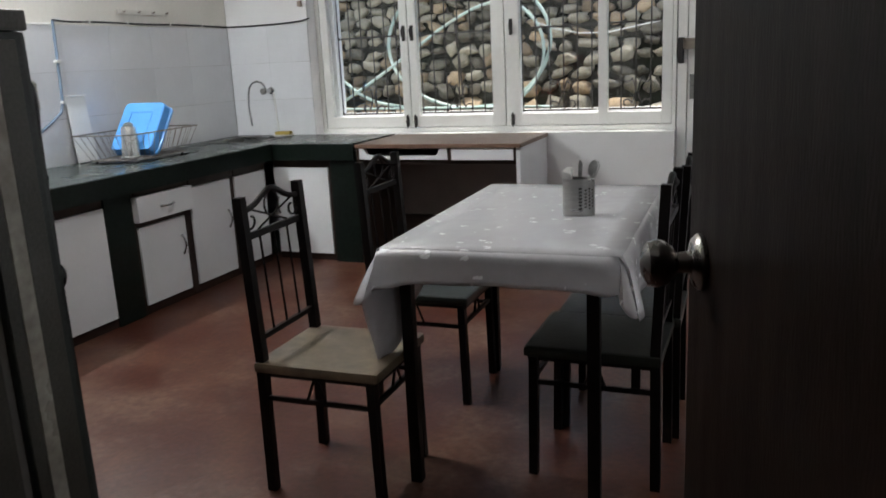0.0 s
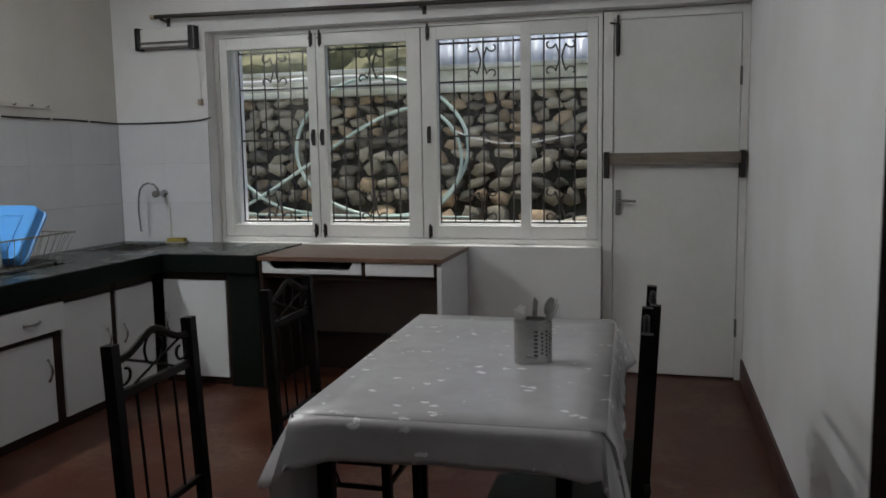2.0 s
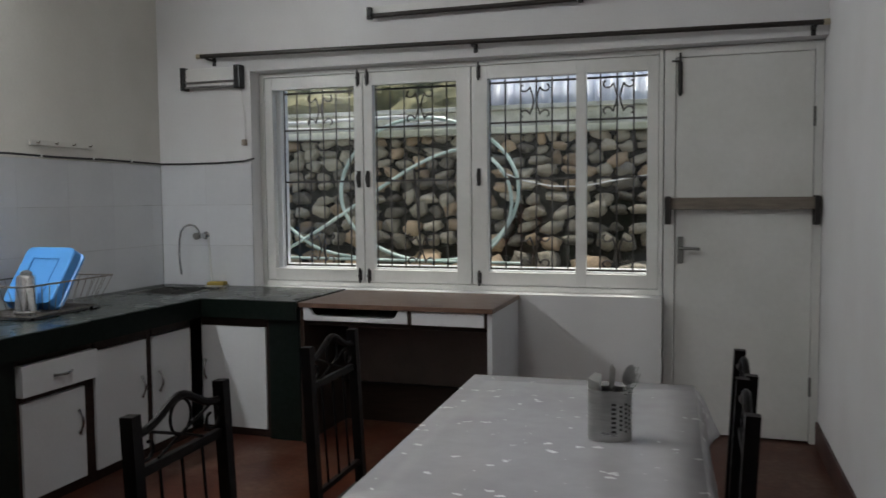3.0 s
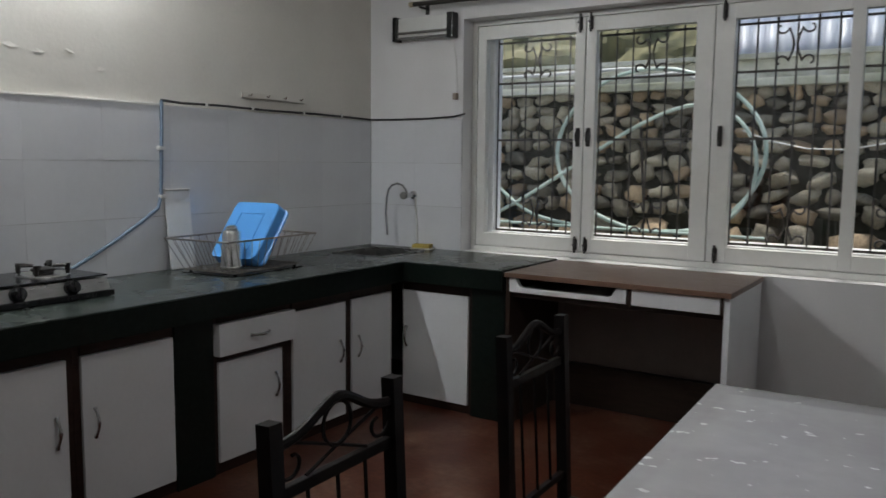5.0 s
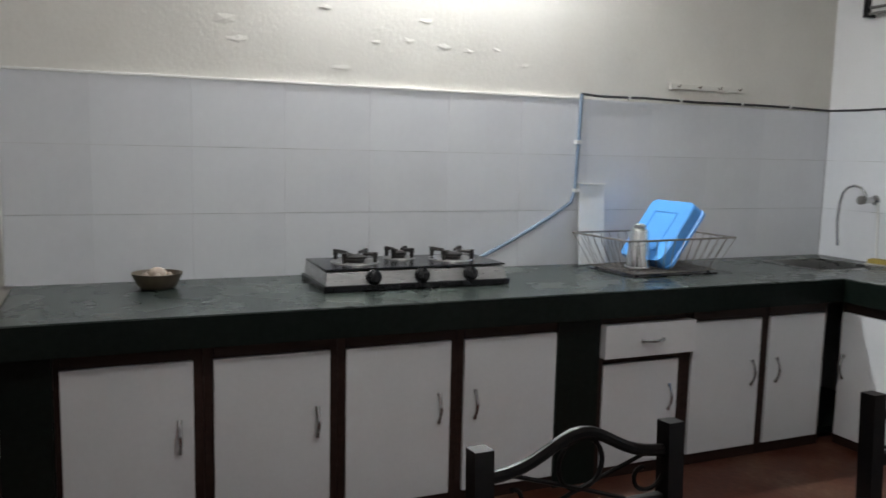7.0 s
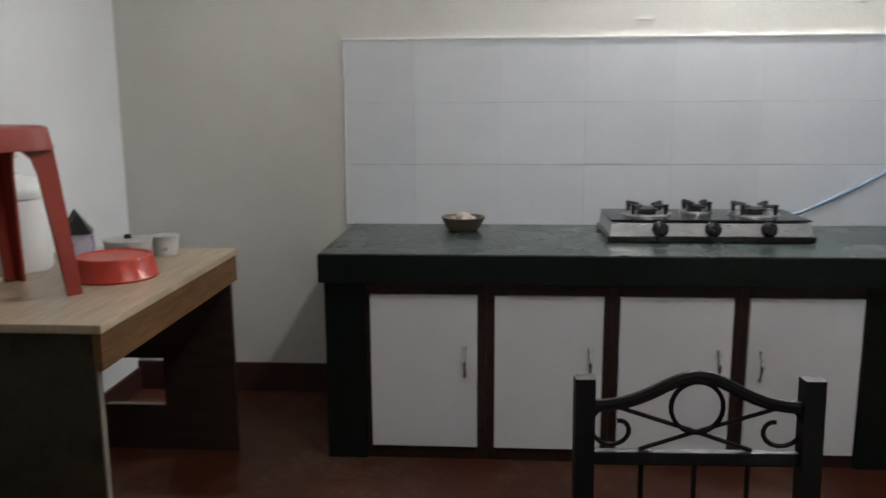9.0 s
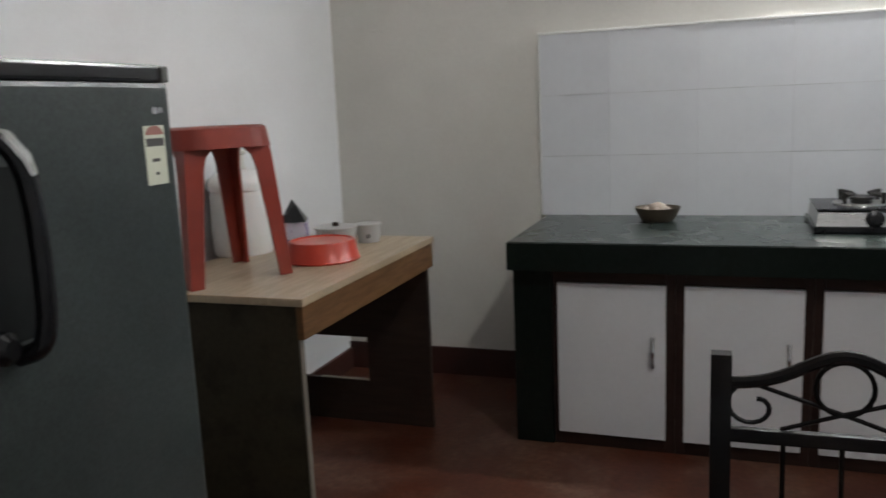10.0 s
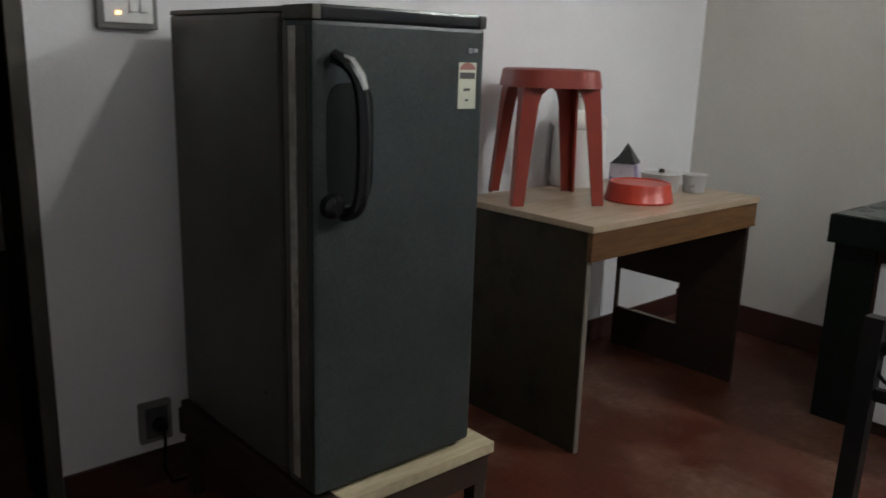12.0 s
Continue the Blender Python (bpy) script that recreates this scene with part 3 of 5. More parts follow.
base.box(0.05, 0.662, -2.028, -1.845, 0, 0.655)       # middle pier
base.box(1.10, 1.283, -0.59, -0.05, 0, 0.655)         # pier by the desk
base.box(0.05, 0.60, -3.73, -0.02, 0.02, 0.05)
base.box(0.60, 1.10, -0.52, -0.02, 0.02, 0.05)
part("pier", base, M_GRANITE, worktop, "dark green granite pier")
carc = Shape().box(0.03, 0.05, -3.87, -0.02, 0, 0.655)
part("carcass_back", carc, M_DESKDARK, worktop)


def handle_on(parent, ox, oy, oz, axis, vertical=True):
    """Arched chrome pull; axis: outward direction."""
    s = Shape()
    pts = []
    for i in range(9):
        u = i / 8
        bow = 0.022 * math.sin(math.pi * u)
        t = (u - 0.5) * 0.105
        if vertical:
            pts.append((axis[0] * (bow + 0.003), axis[1] * (bow + 0.003), t))
        else:
            pts.append((axis[0] * (bow + 0.003) + axis[1] * t, axis[1] * (bow + 0.003) + axis[0] * t, 0))
    s.tube(pts, [0.008, 0.0055, 0.005, 0.006, 0.007, 0.006, 0.005, 0.0055, 0.008], 8)
    h = part("handle", s, M_CHROME, parent, "curved chrome pull handle")
    h.location = (ox, oy, oz)
    return h


def cabinet_west(y0, y1, z1, hand, fr=(0.028, 0.028)):
    """Cupboard under the west run: brown frame, body, white door."""
    ym = (y0 + y1) / 2
    o = (0.35, ym, 0.0)
    c = thing("kitchen_cabinet", o, "under-counter cupboard with white door and dark brown frame", "cabinet", "cupboards under the worktop")
    f = Shape(o)
    ya, yb = y0 - fr[0], y1 + fr[1]
    f.box(0.61, 0.652, ya + 0.0005, y0 + 0.004, 0.0, 0.654, 0.002).box(0.61, 0.652, y1 - 0.004, yb - 0.0005, 0.0, 0.654, 0.002)
    f.box(0.61, 0.652, y0 + 0.004, y1 - 0.004, 0.0, 0.045, 0.002).box(0.61, 0.656, y0 + 0.004, y1 - 0.004, z1 + 0.003, 0.654, 0.002)
    part("frame", f, M_BROWN, c, "dark brown wooden frame")
    b = Shape(o).box(0.06, 0.608, ya + 0.001, yb - 0.001, 0.052, 0.64)
    part("body", b, M_DESKDARK, c)
    d = part("door", Shape(o).box(0.645, 0.664, y0 + 0.002, y1 - 0.002, 0.05, z1, 0.002), M_LAM, c, "white laminate door")
    hy = y1 - 0.045 if hand > 0 else y0 + 0.045
    handle_on(d, 0.664 - o[0], hy - o[1], 0.37 if z1 > 0.5 else 0.31, (1, 0))
    return c


cabinet_west(-3.712, -3.334, 0.606, 1, (0.017, 0.029))
cabinet_west(-3.277, -2.900, 0.606, 1, (0.028, 0.026))
cabinet_west(-2.848, -2.464, 0.606, 1, (0.026, 0.025))
cabinet_west(-2.414, -2.035, 0.606, -1, (0.025, 0.006))
dc = cabinet_west(-1.822, -1.464, 0.462, 1, (0.02, 0.030))
cabinet_west(-1.400, -1.036, 0.603, 1, (0.034, 0.020))
cabinet_west(-0.990, -0.672, 0.603, -1, (0.026, 0.02))
o = (0.35, -1.643, 0.0)
dr = part("drawer", Shape(o).box(0.40, 0.690, -1.836, -1.408, 0.492, 0.622, 0.003), M_LAM, dc, "white drawer standing slightly open")
handle_on(dr, 0.690 - o[0], -1.622 - o[1], 0.555, (1, 0), False)

o = (0.87, -0.3, 0.0)
nc = thing("kitchen_cabinet", o, "corner cupboard with white door and dark brown frame", "cabinet", "cupboards under the worktop")
f = Shape(o).box(0.662, 0.672, -0.568, -0.53, 0, 0.654).box(1.074, 1.099, -0.572, -0.53, 0, 0.654, 0.002).box(0.672, 1.074, -0.568, -0.53, 0, 0.042, 0.002).box(0.672, 1.074, -0.572, -0.53, 0.606, 0.654, 0.002)
part("frame", f, M_BROWN, nc, "dark brown wooden frame")
part("body", Shape(o).box(0.667, 1.098, -0.528, -0.06, 0.052, 0.64), M_DESKDARK, nc)
nd = part("door", Shape(o).box(0.674, 1.072, -0.582, -0.563, 0.046, 0.602, 0.002), M_LAM, nc, "white laminate door")
handle_on(nd, 0.70 - o[0], -0.582 - o[1], 0.36, (0, -1))

# ---------------------------------------------------------------- writing desk under the window
o = (1.83, -0.34, 0.0)
desk = thing("desk", o, "laminate desk with brown top and white drawer fronts under the window", "desk")
part("desktop", Shape(o).box(1.30, 2.348, -0.63, -0.012, 0.728, 0.752, 0.003), M_DESKTOP, desk, "dark brown laminate top")
part("side_panel", Shape(o).box(2.316, 2.341, -0.61, -0.02, 0.0, 0.727, 0.002), M_LAM, desk, "pale grey laminate side panel")
part("side_panel", Shape(o).box(1.30, 1.322, -0.61, -0.02, 0.0, 0.727, 0.002), M_DESKDARK, desk)
part("back_panel", Shape(o).box(1.323, 2.315, -0.06, -0.04, 0.22, 0.727), M_DESKGREY, desk, "brownish grey back panel")
part("rail", Shape(o).box(1.323, 2.315, -0.10, -0.062, 0.0, 0.22), M_DESKDARK, desk)
tray = Shape(o).box(1.323, 1.90, -0.60, -0.12, 0.655, 0.661).box(1.323, 1.338, -0.618, -0.59, 0.661, 0.727, 0.002).box(1.87, 1.90, -0.618, -0.59, 0.661, 0.727, 0.002)
cut = [(1.338, 0.727), (1.338, 0.661), (1.87, 0.661), (1.87, 0.727), (1.855, 0.727), (1.835, 0.69), (1.815, 0.682), (1.40, 0.682), (1.375, 0.69), (1.355, 0.727)]
n = len(cut)
tray.add([(x, -0.618, z) for x, z in cut] + [(x, -0.592, z) for x, z in cut], [(0, 1, 7, 8, 9), (1, 2, 6, 7), (2, 3, 4, 5, 6), (n, n + 9, n + 8, n + 7, n + 1), (n + 1, n + 7, n + 6, n + 2), (n + 2, n + 6, n + 5, n + 4, n + 3)] + [(i, (i + 1) % n, (i + 1) % n + n, i + n) for i in range(n)])
part("drawer", tray, M_LAM, desk, "white keyboard drawer with a cut-out grip")
part("drawer", Shape(o).box(1.925, 2.30, -0.618, -0.15, 0.657, 0.724, 0.002), M_LAM, desk, "white drawer front")
part("divider", Shape(o).box(1.902, 1.922, -0.612, -0.1, 0.65, 0.727, 0.002).box(2.302, 2.3155, -0.612, -0.1, 0.65, 0.727, 0.002).box(1.323, 2.315, -0.59, -0.1, 0.632, 0.65), M_DESKDARK, desk)

# ---------------------------------------------------------------- dining table and cloth
TC = (2.99, -2.570)
table = thing("dining_table", (*TC, 0), "black metal dining table under a plastic cloth", "table", rz=2.1)
part("tabletop", Shape().box(-0.314, 0.314, -0.526, 0.526, 0.719, 0.7465, 0.004), M_DESKDARK, table)
inv = pose(*TC, 0, 0, 0, 2.1).inverted()
for x, y in ((2.70, -2.97), (3.235, -2.97), (2.655, -2.07), (3.215, -2.10)):
    p = inv @ Vector((x, y, 0))
    part("leg", Shape().box(p.x - 0.017, p.x + 0.017, p.y - 0.017, p.y + 0.017, 0, 0.7185, 0.003), M_CHAIR, table, "square black metal leg")
part("frame", Shape().box(-0.28, 0.28, -0.40, -0.375, 0.69, 0.7185).box(-0.28, 0.28, 0.49, 0.515, 0.69, 0.7185).box(-0.29, -0.265, -0.375, 0.49, 0.69, 0.7185).box(0.265, 0.29, -0.375, 0.49, 0.69, 0.7185), M_CHAIR, table)

cl = Shape()
hx, hy = 0.322, 0.535
drops = {"w": 0.17, "e": 0.125, "s": 0.086, "n": 0.11}
ring = []
NS, NL, NC = 16, 44, 10


def edge_run(p0, p1, nx, ny, n, d0):
    for i in range(n):
        u = i / n
        wave = 0.3 if ny < 0 else 1.0
        if nx < 0:
            # the west side hangs low over the chair, and is drawn up at its south corner
            d0 = 0.15 + 0.15 * min(1.0, max(0.0, (u - 0.60) / 0.14)) - 0.14 * min(1.0, max(0.0, (u - 0.93) / 0.05))
        ring.append((p0[0] + (p1[0] - p0[0]) * u, p0[1] + (p1[1] - p0[1]) * u, nx, ny, d0 * (1 + wave * (0.10 * math.sin(u * 9 + nx) + 0.06 * math.sin(u * 23))) * (1 + 0.12 * max(0.0, 1 - min(u, 1 - u) * 7)), min(u, 1 - u)))


def corner_run(p, a0, d0, d1, flare=1.0):
    for i in range(NC + 1):
        u = i / NC
        a = radians(a0 + 90 * u)
        bulge = math.sin(math.pi * u)
        ring.append((p[0] - 0.012 * math.copysign(1, p[0]), p[1] - 0.012 * math.copysign(1, p[1]), math.cos(a), math.sin(a), (d0 + (d1 - d0) * u) * (1 + 0.3 * bulge * flare), 0.0 if flare == 1 else -flare))


edge_run((-hx, -hy), (hx, -hy), 0, -1, NS, drops["s"])
corner_run((hx, -hy), -90, drops["s"], drops["e"])
edge_run((hx, -hy), (hx, hy), 1, 0, NL, drops["e"])
corner_run((hx, hy), 0, drops["e"], drops["n"])
edge_run((hx, hy), (-hx, hy), 0, 1, NS, drops["n"])
corner_run((-hx, hy), 90, drops["n"], drops["w"])
edge_run((-hx, hy), (-hx, -hy), -1, 0, NL, drops["w"])
corner_run((-hx, -hy), 180, 0.13, drops["s"])
R = len(ring)
K = 7
vs, fs = [], []
for k in range(K + 1):
    for i, (x, y, nx, ny, d, e) in enumerate(ring):
        u = k / K
        cornerish = 1.0 if e == 0.0 else -e if e < 0 else max(0.0, 1 - e * 8) 
        if k == 0:
            out, z = -0.004, 0.754
        else:
            ripple = 0.008 * math.sin(i * 0.9) * u
            out = 0.006 + ((-0.008 if ny < -0.95 else 0.020) + (0.045 if y > 0 else 0.055 if x < 0 else 0.018) * cornerish) * u ** 0.8 + ripple * (0.2 if ny < -0.95 else 1.0)
            z = 0.749 - d * u
        vs.append((x + nx * out, y + ny * out, z))
for k in range(K):
    for i in range(R):
        j = (i + 1) % R
        fs.append((k * R + i, k * R + j, (k + 1) * R + j, (k + 1) * R + i))
n0 = len(vs)
GX, GY = 8, 14
for a in range(GX + 1):
    for b in range(GY + 1):
        x, y = -hx + 0.004 + (2 * hx - 0.008) * a / GX, -hy + 0.004 + (2 * hy - 0.008) * b / GY
        inside = 0 < a < GX and 0 < b < GY
        vs.append((x, y, 0.754 + (0.0015 * math.sin(a * 2.1 + b * 1.3) if inside else 0)))
for a in range(GX):
    for b in range(GY):
        q = n0 + a * (GY + 1) + b
        fs.append((q, q + GY + 1, q + GY + 2, q + 1))
cl.add(vs, fs, True)
cme = cl.mesh("tablecloth")
cme.materials.append(M_CLOTH)
cloth = new("tablecloth", cme)
cloth.matrix_basis = pose(*TC, 0.0, 0, 0, 2.1)
sol = cloth.modifiers.new("thickness", "SOLIDIFY")
sol.thickness, sol.offset = 0.0015, 1.0
tagged(cloth, "silver-grey plastic tablecloth with glints painted as white flecks", "tablecloth")

# ---------------------------------------------------------------- chairs


def make_chair(seat_mat, seat_label, label):
    c = thing("dining_chair", (0, 0, 0), label, "chair", "chairs round the table")
    xb, w = -0.185, 0.156
    for sy in (-1, 1):
        s = Shape().tube([(xb + 0.012, sy * w, 0.0), (xb + 0.016, sy * w, 0.42), (xb - 0.006, sy * w, 0.888)], 0.0195, 4)
        part("back_post", s, M_CHAIR, c)
        part("leg", Shape().tube([(0.185, sy * w, 0.0), (0.178, sy * w, 0.378)], 0.0185, 4), M_CHAIR, c)
        part("stretcher", Shape().box(xb + 0.02, 0.178, sy * w - 0.006, sy * w + 0.006, 0.29, 0.304, 0.002), M_CHAIR, c)
        part("brace", Shape().tube([(-0.03, sy * w, 0.30), (0.0, sy * w, 0.378)], 0.0045, 6).tube([(0.03, sy * w, 0.30), (0.0, sy * w, 0.378)], 0.0045, 6), M_CHAIR, c)
    part("stretcher", Shape().box(0.174, 0.188, -w, w, 0.30, 0.314, 0.002), M_CHAIR, c)
    part("brace", Shape().tube([(0.181, -0.03, 0.312), (0.181, 0.0, 0.378)], 0.0045, 6).tube([(0.181, 0.03, 0.312), (0.181, 0.0, 0.378)], 0.0045, 6), M_CHAIR, c)
    st = Shape().box(xb - 0.002, 0.205, -w - 0.022, w + 0.022, 0.380, 0.410, 0.011)
    part("seat", st, seat_mat, c, seat_label)
    part("seat_frame", Shape().box(xb + 0.005, 0.195, -w - 0.008, w + 0.008, 0.366, 0.3795, 0.002), M_CHAIR, c)
    xr = xb - 0.004
    top = [(xr, -w + i * 2 * w / 20, 0.846 + 0.045 * math.exp(-((i - 10) / 4.6) ** 2)) for i in range(21)]
    part("top_rail", Shape().tube(top, 0.0088, 8), M_CHAIR, c)
    part("middle_rail", Shape().box(xr - 0.006, xr + 0.008, -w, w, 0.762, 0.782, 0.003), M_CHAIR, c)
    part("lower_rail", Shape().box(xb + 0.006, xb + 0.02, -w, w, 0.468, 0.484, 0.002), M_CHAIR, c)
    ringp = [(xr, 0.036 * math.cos(a), 0.846 + 0.037 * math.sin(a)) for a in [2 * math.pi * i / 24 for i in range(24)]]
    part("ring", Shape().tube(ringp, 0.0035, 6, closed=True), M_CHAIR, c)
    for sy in (-1, 1):
        part("cross_rod", Shape().tube([(xr, sy * 0.078, 0.783), (xr, 0, 0.810), (xr, -sy * 0.118, 0.848)], 0.0033, 6), M_CHAIR, c)
        curl = [(xr, sy * (0.113 + 0.036 * math.cos(a) * (1 - 0.0022 * i * i)), 0.816 + 0.033 * math.sin(a) * (1 - 0.0022 * i * i)) for i, a in enumerate([radians(110 - 20 * i) for i in range(19)])]
        part("curl", Shape().tube(curl, 0.0035, 6), M_CHAIR, c)
    for y in (-0.074, 0.0, 0.074):
        part("back_bar", Shape().tube([(xr, y, 0.764), (xb + 0.013, y, 0.48)], 0.0038, 6), M_CHAIR, c)
    return c


ca = make_chair(M_SEAT_TAN, "worn tan rexine seat", "black metal chair with scrolled back and worn tan seat")
ca.matrix_basis = pose(2.472, -2.985, 0, 0, 0, 1.5)
cb = make_chair(M_SEAT_DARK, "dark green rexine seat", "black metal chair with scrolled back and dark green seat")
cb.matrix_basis = pose(2.468, -2.262, 0, 0, 0, 1.0)
copy_thing(cb, pose(3.205, -2.667, 0, 0, 0, 180.5))
copy_thing(cb, pose(3.218, -2.322, 0, 0, 0, 182.0))

# ---------------------------------------------------------------- fridge on its stand
o = (2.41, -4.42, 0.0)
stand = thing("fridge_stand", o, "low stand of raw pine boards with dark legs under the fridge", "stand")
part("board", Shape(o).box(2.135, 2.60, -4.78, -4.055, 0.245, 0.275, 0.003), M_STAND, stand, "pale raw board")
for x0, x1, y0, y1, z0, z1 in ((2.15, 2.66, -4.08, -4.06, 0.17, 0.2445), (2.15, 2.66, -4.80, -4.782, 0.17, 0.2445), (2.601, 2.66, -4.78, -4.0805, 0.175, 0.2745)):
    part("rail", Shape(o).box(x0, x1, y0, y1, z0, z1, 0.002), M_DESKDARK, stand)
for x in (2.15, 2.62):
    for y in (-4.745, -4.085):
        part("leg", Shape(o).box(x, x + 0.04, y - 0.02, y + 0.02, 0, 0.17, 0.002), M_DESKDARK, stand)
o = (2.41, -4.42, 0.276)
fr = thing("refrigerator", o, "dark grey single-door refrigerator with a black handle", "refrigerator")
part("body", Shape(o).box(2.198, 2.652, -4.755, -4.216, 0.285, 1.318, 0.012), M_FRIDGESIDE, fr, "dark grained metal cabinet")
part("foot", Shape(o).box(2.22, 2.63, -4.72, -4.23, 0.276, 0.2845), M_PLBLACK, fr)
part("gasket", Shape(o).box(2.205, 2.645, -4.2155, -4.2005, 0.30, 1.31, 0.004), M_GASKET, fr, "grey door gasket")
fd = part("door", Shape(o).box(2.195, 2.655, -4.200, -4.092, 0.29, 1.302, 0.009), M_FRIDGE, fr, "brushed grey steel door")
part("edge_strip", Shape(o).box(2.6552, 2.658, -4.176, -4.150, 0.31, 1.29, 0.001), M_STRIP, fd, "worn strip along the door edge, its reflection painted pale")
part("door_edge", Shape(o).box(2.6552, 2.6572, -4.198, -4.177, 0.31, 1.29, 0.0008).box(2.6552, 2.6572, -4.149, -4.112, 0.31, 1.29, 0.0008), M_FRIDGESIDE, fd, "dark side of the door")
part("top_cap", Shape(o).box(2.215, 2.635, -4.198, -4.090, 1.3025, 1.332, 0.006), M_PLBLACK, fd, "glossy black top trim")
for x in (2.193, 2.636):
    part("cap_corner", Shape(o).box(x, x + 0.021, -4.200, -4.088, 1.3025, 1.331, 0.004), M_FRIDGESIDE, fd, "dark corner piece of the trim")
part("lid", Shape(o).box(2.201, 2.650, -4.755, -4.202, 1.3185, 1.330, 0.004), M_FRIDGESIDE, fr)
# Flat oval on the door, near black to stand for a recess's shade.
rec = Shape(o)
ov = [(2.5650 + 0.058 * (abs(math.cos(a)) ** 0.5) * math.copysign(1, math.cos(a)), -4.0915, 1.058 + 0.125 * (abs(math.sin(a)) ** 0.4) * math.copysign(1, math.sin(a))) for a in [2 * math.pi * i / 28 for i in range(28)]]
rec.add([(x, -4.0905, z) for x, y, z in ov] + [(x, -4.0935, z) for x, y, z in ov], [tuple(range(28))] + [(i, (i + 1) % 28, (i + 1) % 28 + 28, i + 28) for i in range(28)])
part("grip_recess", rec, M_RECESS, fd, "flat dark oval standing for the shade in the grip recess")
hp = [(2.6100, -4.085, 1.235), (2.5970, -4.055, 1.222), (2.5820, -4.042, 1.195), (2.5730, -4.038, 1.15), (2.5700, -4.038, 1.05), (2.5720, -4.040, 0.96), (2.5780, -4.05, 0.925), (2.5870, -4.085, 0.915)]
hp = [Vector(p) for p in hp]
for _ in range(2):      # round off the bends
    hp = [hp[0]] + [q for a, b in zip(hp, hp[1:]) for q in (a.lerp(b, 0.25), a.lerp(b, 0.75))] + [hp[-1]]
part("handle", Shape(o).tube(hp, 0.0145, 12), M_PLBLACK, fd, "long glossy black handle")
part("handle_tip", Shape(o).tube([(2.6070, -4.078, 1.238), (2.5950, -4.046, 1.226), (2.5805, -4.031, 1.196), (2.5750, -4.026, 1.172)], [0.007, 0.010, 0.009, 0.006], 8), M_SHINY, fd, "chrome tip of the handle")
part("handle_foot", Shape(o).lathe([(0.026, 0), (0.024, 0.02), (0.014, 0.03)], at=(0, 0, 0), seg=14, m=Matrix.Translation((2.6140, -4.092, 0.935)) @ Matrix.Rotation(radians(90), 4, "X") @ Matrix.Scale(-1, 4, (0, 0, 1))), M_PLBLACK, fd)
lb = part("energy_label", Shape(o).box(2.218, 2.272, -4.0915, -4.0905, 1.125, 1.228), M_STICKER, fd, "pale printed energy label")
part("label_print", Shape(o).box(2.222, 2.268, -4.0904, -4.0899, 1.192, 1.206).box(2.236, 2.256, -4.0904, -4.0899, 1.165, 1.171).box(2.241, 2.25, -4.0904, -4.0899, 1.142, 1.147), M_STICKERDARK, lb)
part("label_star_band", Shape(o).add([(2.245 + 0.024 * math.cos(a), -4.0900, 1.212 + 0.016 * math.sin(a)) for a in [math.pi * i / 10 for i in range(11)]], [tuple(range(11))]), M_STICKERRED, lb)
part("maker_badge", Shape(o).box(2.232, 2.244, -4.0915, -4.0905, 1.248, 1.260).box(2.216, 2.228, -4.0915, -4.0905, 1.250, 1.259), M_CHROME, fd, "small silver badge")

# ---------------------------------------------------------------- side desk by the fridge
o = (1.10, -4.45, 0.0)
sd = thing("side_desk", o, "brown laminate desk with beige top and oak front", "desk")
part("desktop", Shape(o).box(0.605, 1.612, -4.80, -4.19, 0.735, 0.757, 0.003), M_BEIGE, sd, "beige wood-grain top")
part("apron", Shape(o).box(0.612, 1.606, -4.215, -4.195, 0.643, 0.7345, 0.002), M_OAK, sd, "oak-coloured front apron")
part("side_panel", Shape(o).box(1.582, 1.602, -4.79, -4.2155, 0.0, 0.7345, 0.001), M_OLIVE, sd, "scuffed olive-brown side panel")
part("panel_edge", Shape(o).box(1.582, 1.602, -4.2152, -4.2100, 0.0, 0.6425, 0.001), M_EDGE, sd, "pale edge strip")
w = Shape(o)
oy, oz_, iy, iz = (-4.80, -4.2158), (0.0, 0.7345), (-4.79, -4.48), (0.172, 0.352)
loop_o = [(oy[0], oz_[0]), (oy[1], oz_[0]), (oy[1], oz_[1]), (oy[0], oz_[1])]
loop_i = [(iy[0], iz[0]), (iy[1], iz[0]), (iy[1], iz[1]), (iy[0], iz[1])]
vs = [(x, y, z) for x in (0.612, 0.632) for l in (loop_o, loop_i) for y, z in l]
fs = []
for k in range(4):
    q = (k + 1) % 4
    fs += [(k, q, 4 + q, 4 + k), (8 + k, 8 + q, 12 + q, 12 + k), (k, q, 8 + q, 8 + k), (4 + k, 4 + q, 12 + q, 12 + k)]
w.add(vs, fs)
part("side_panel", w, M_DESKDARK, sd, "dark side panel with a cut-out")
part("cutout_edge", Shape(o).box(0.610, 0.6335, -4.70, -4.483, 0.1722, 0.1745), M_EDGE, sd)

# red stool standing on the desk
o = (1.366, -4.612, 0.758)
st = thing("plastic_stool", o, "red plastic stool standing on the desk", "stool", rz=-30)
hs, zt = 0.140, 0.452


def rsq(h, z, r=0.045, n=6):
    out = []
    for q in range(4):
        cx, cy = (h - r) * (1, -1, -1, 1)[q], (h - r) * (1, 1, -1, -1)[q]
        for i in range(n + 1):
            a = radians(90 * q + 90 * i / n)
            out.append((cx + r * math.cos(a), cy + r * math.sin(a), z))
    return out


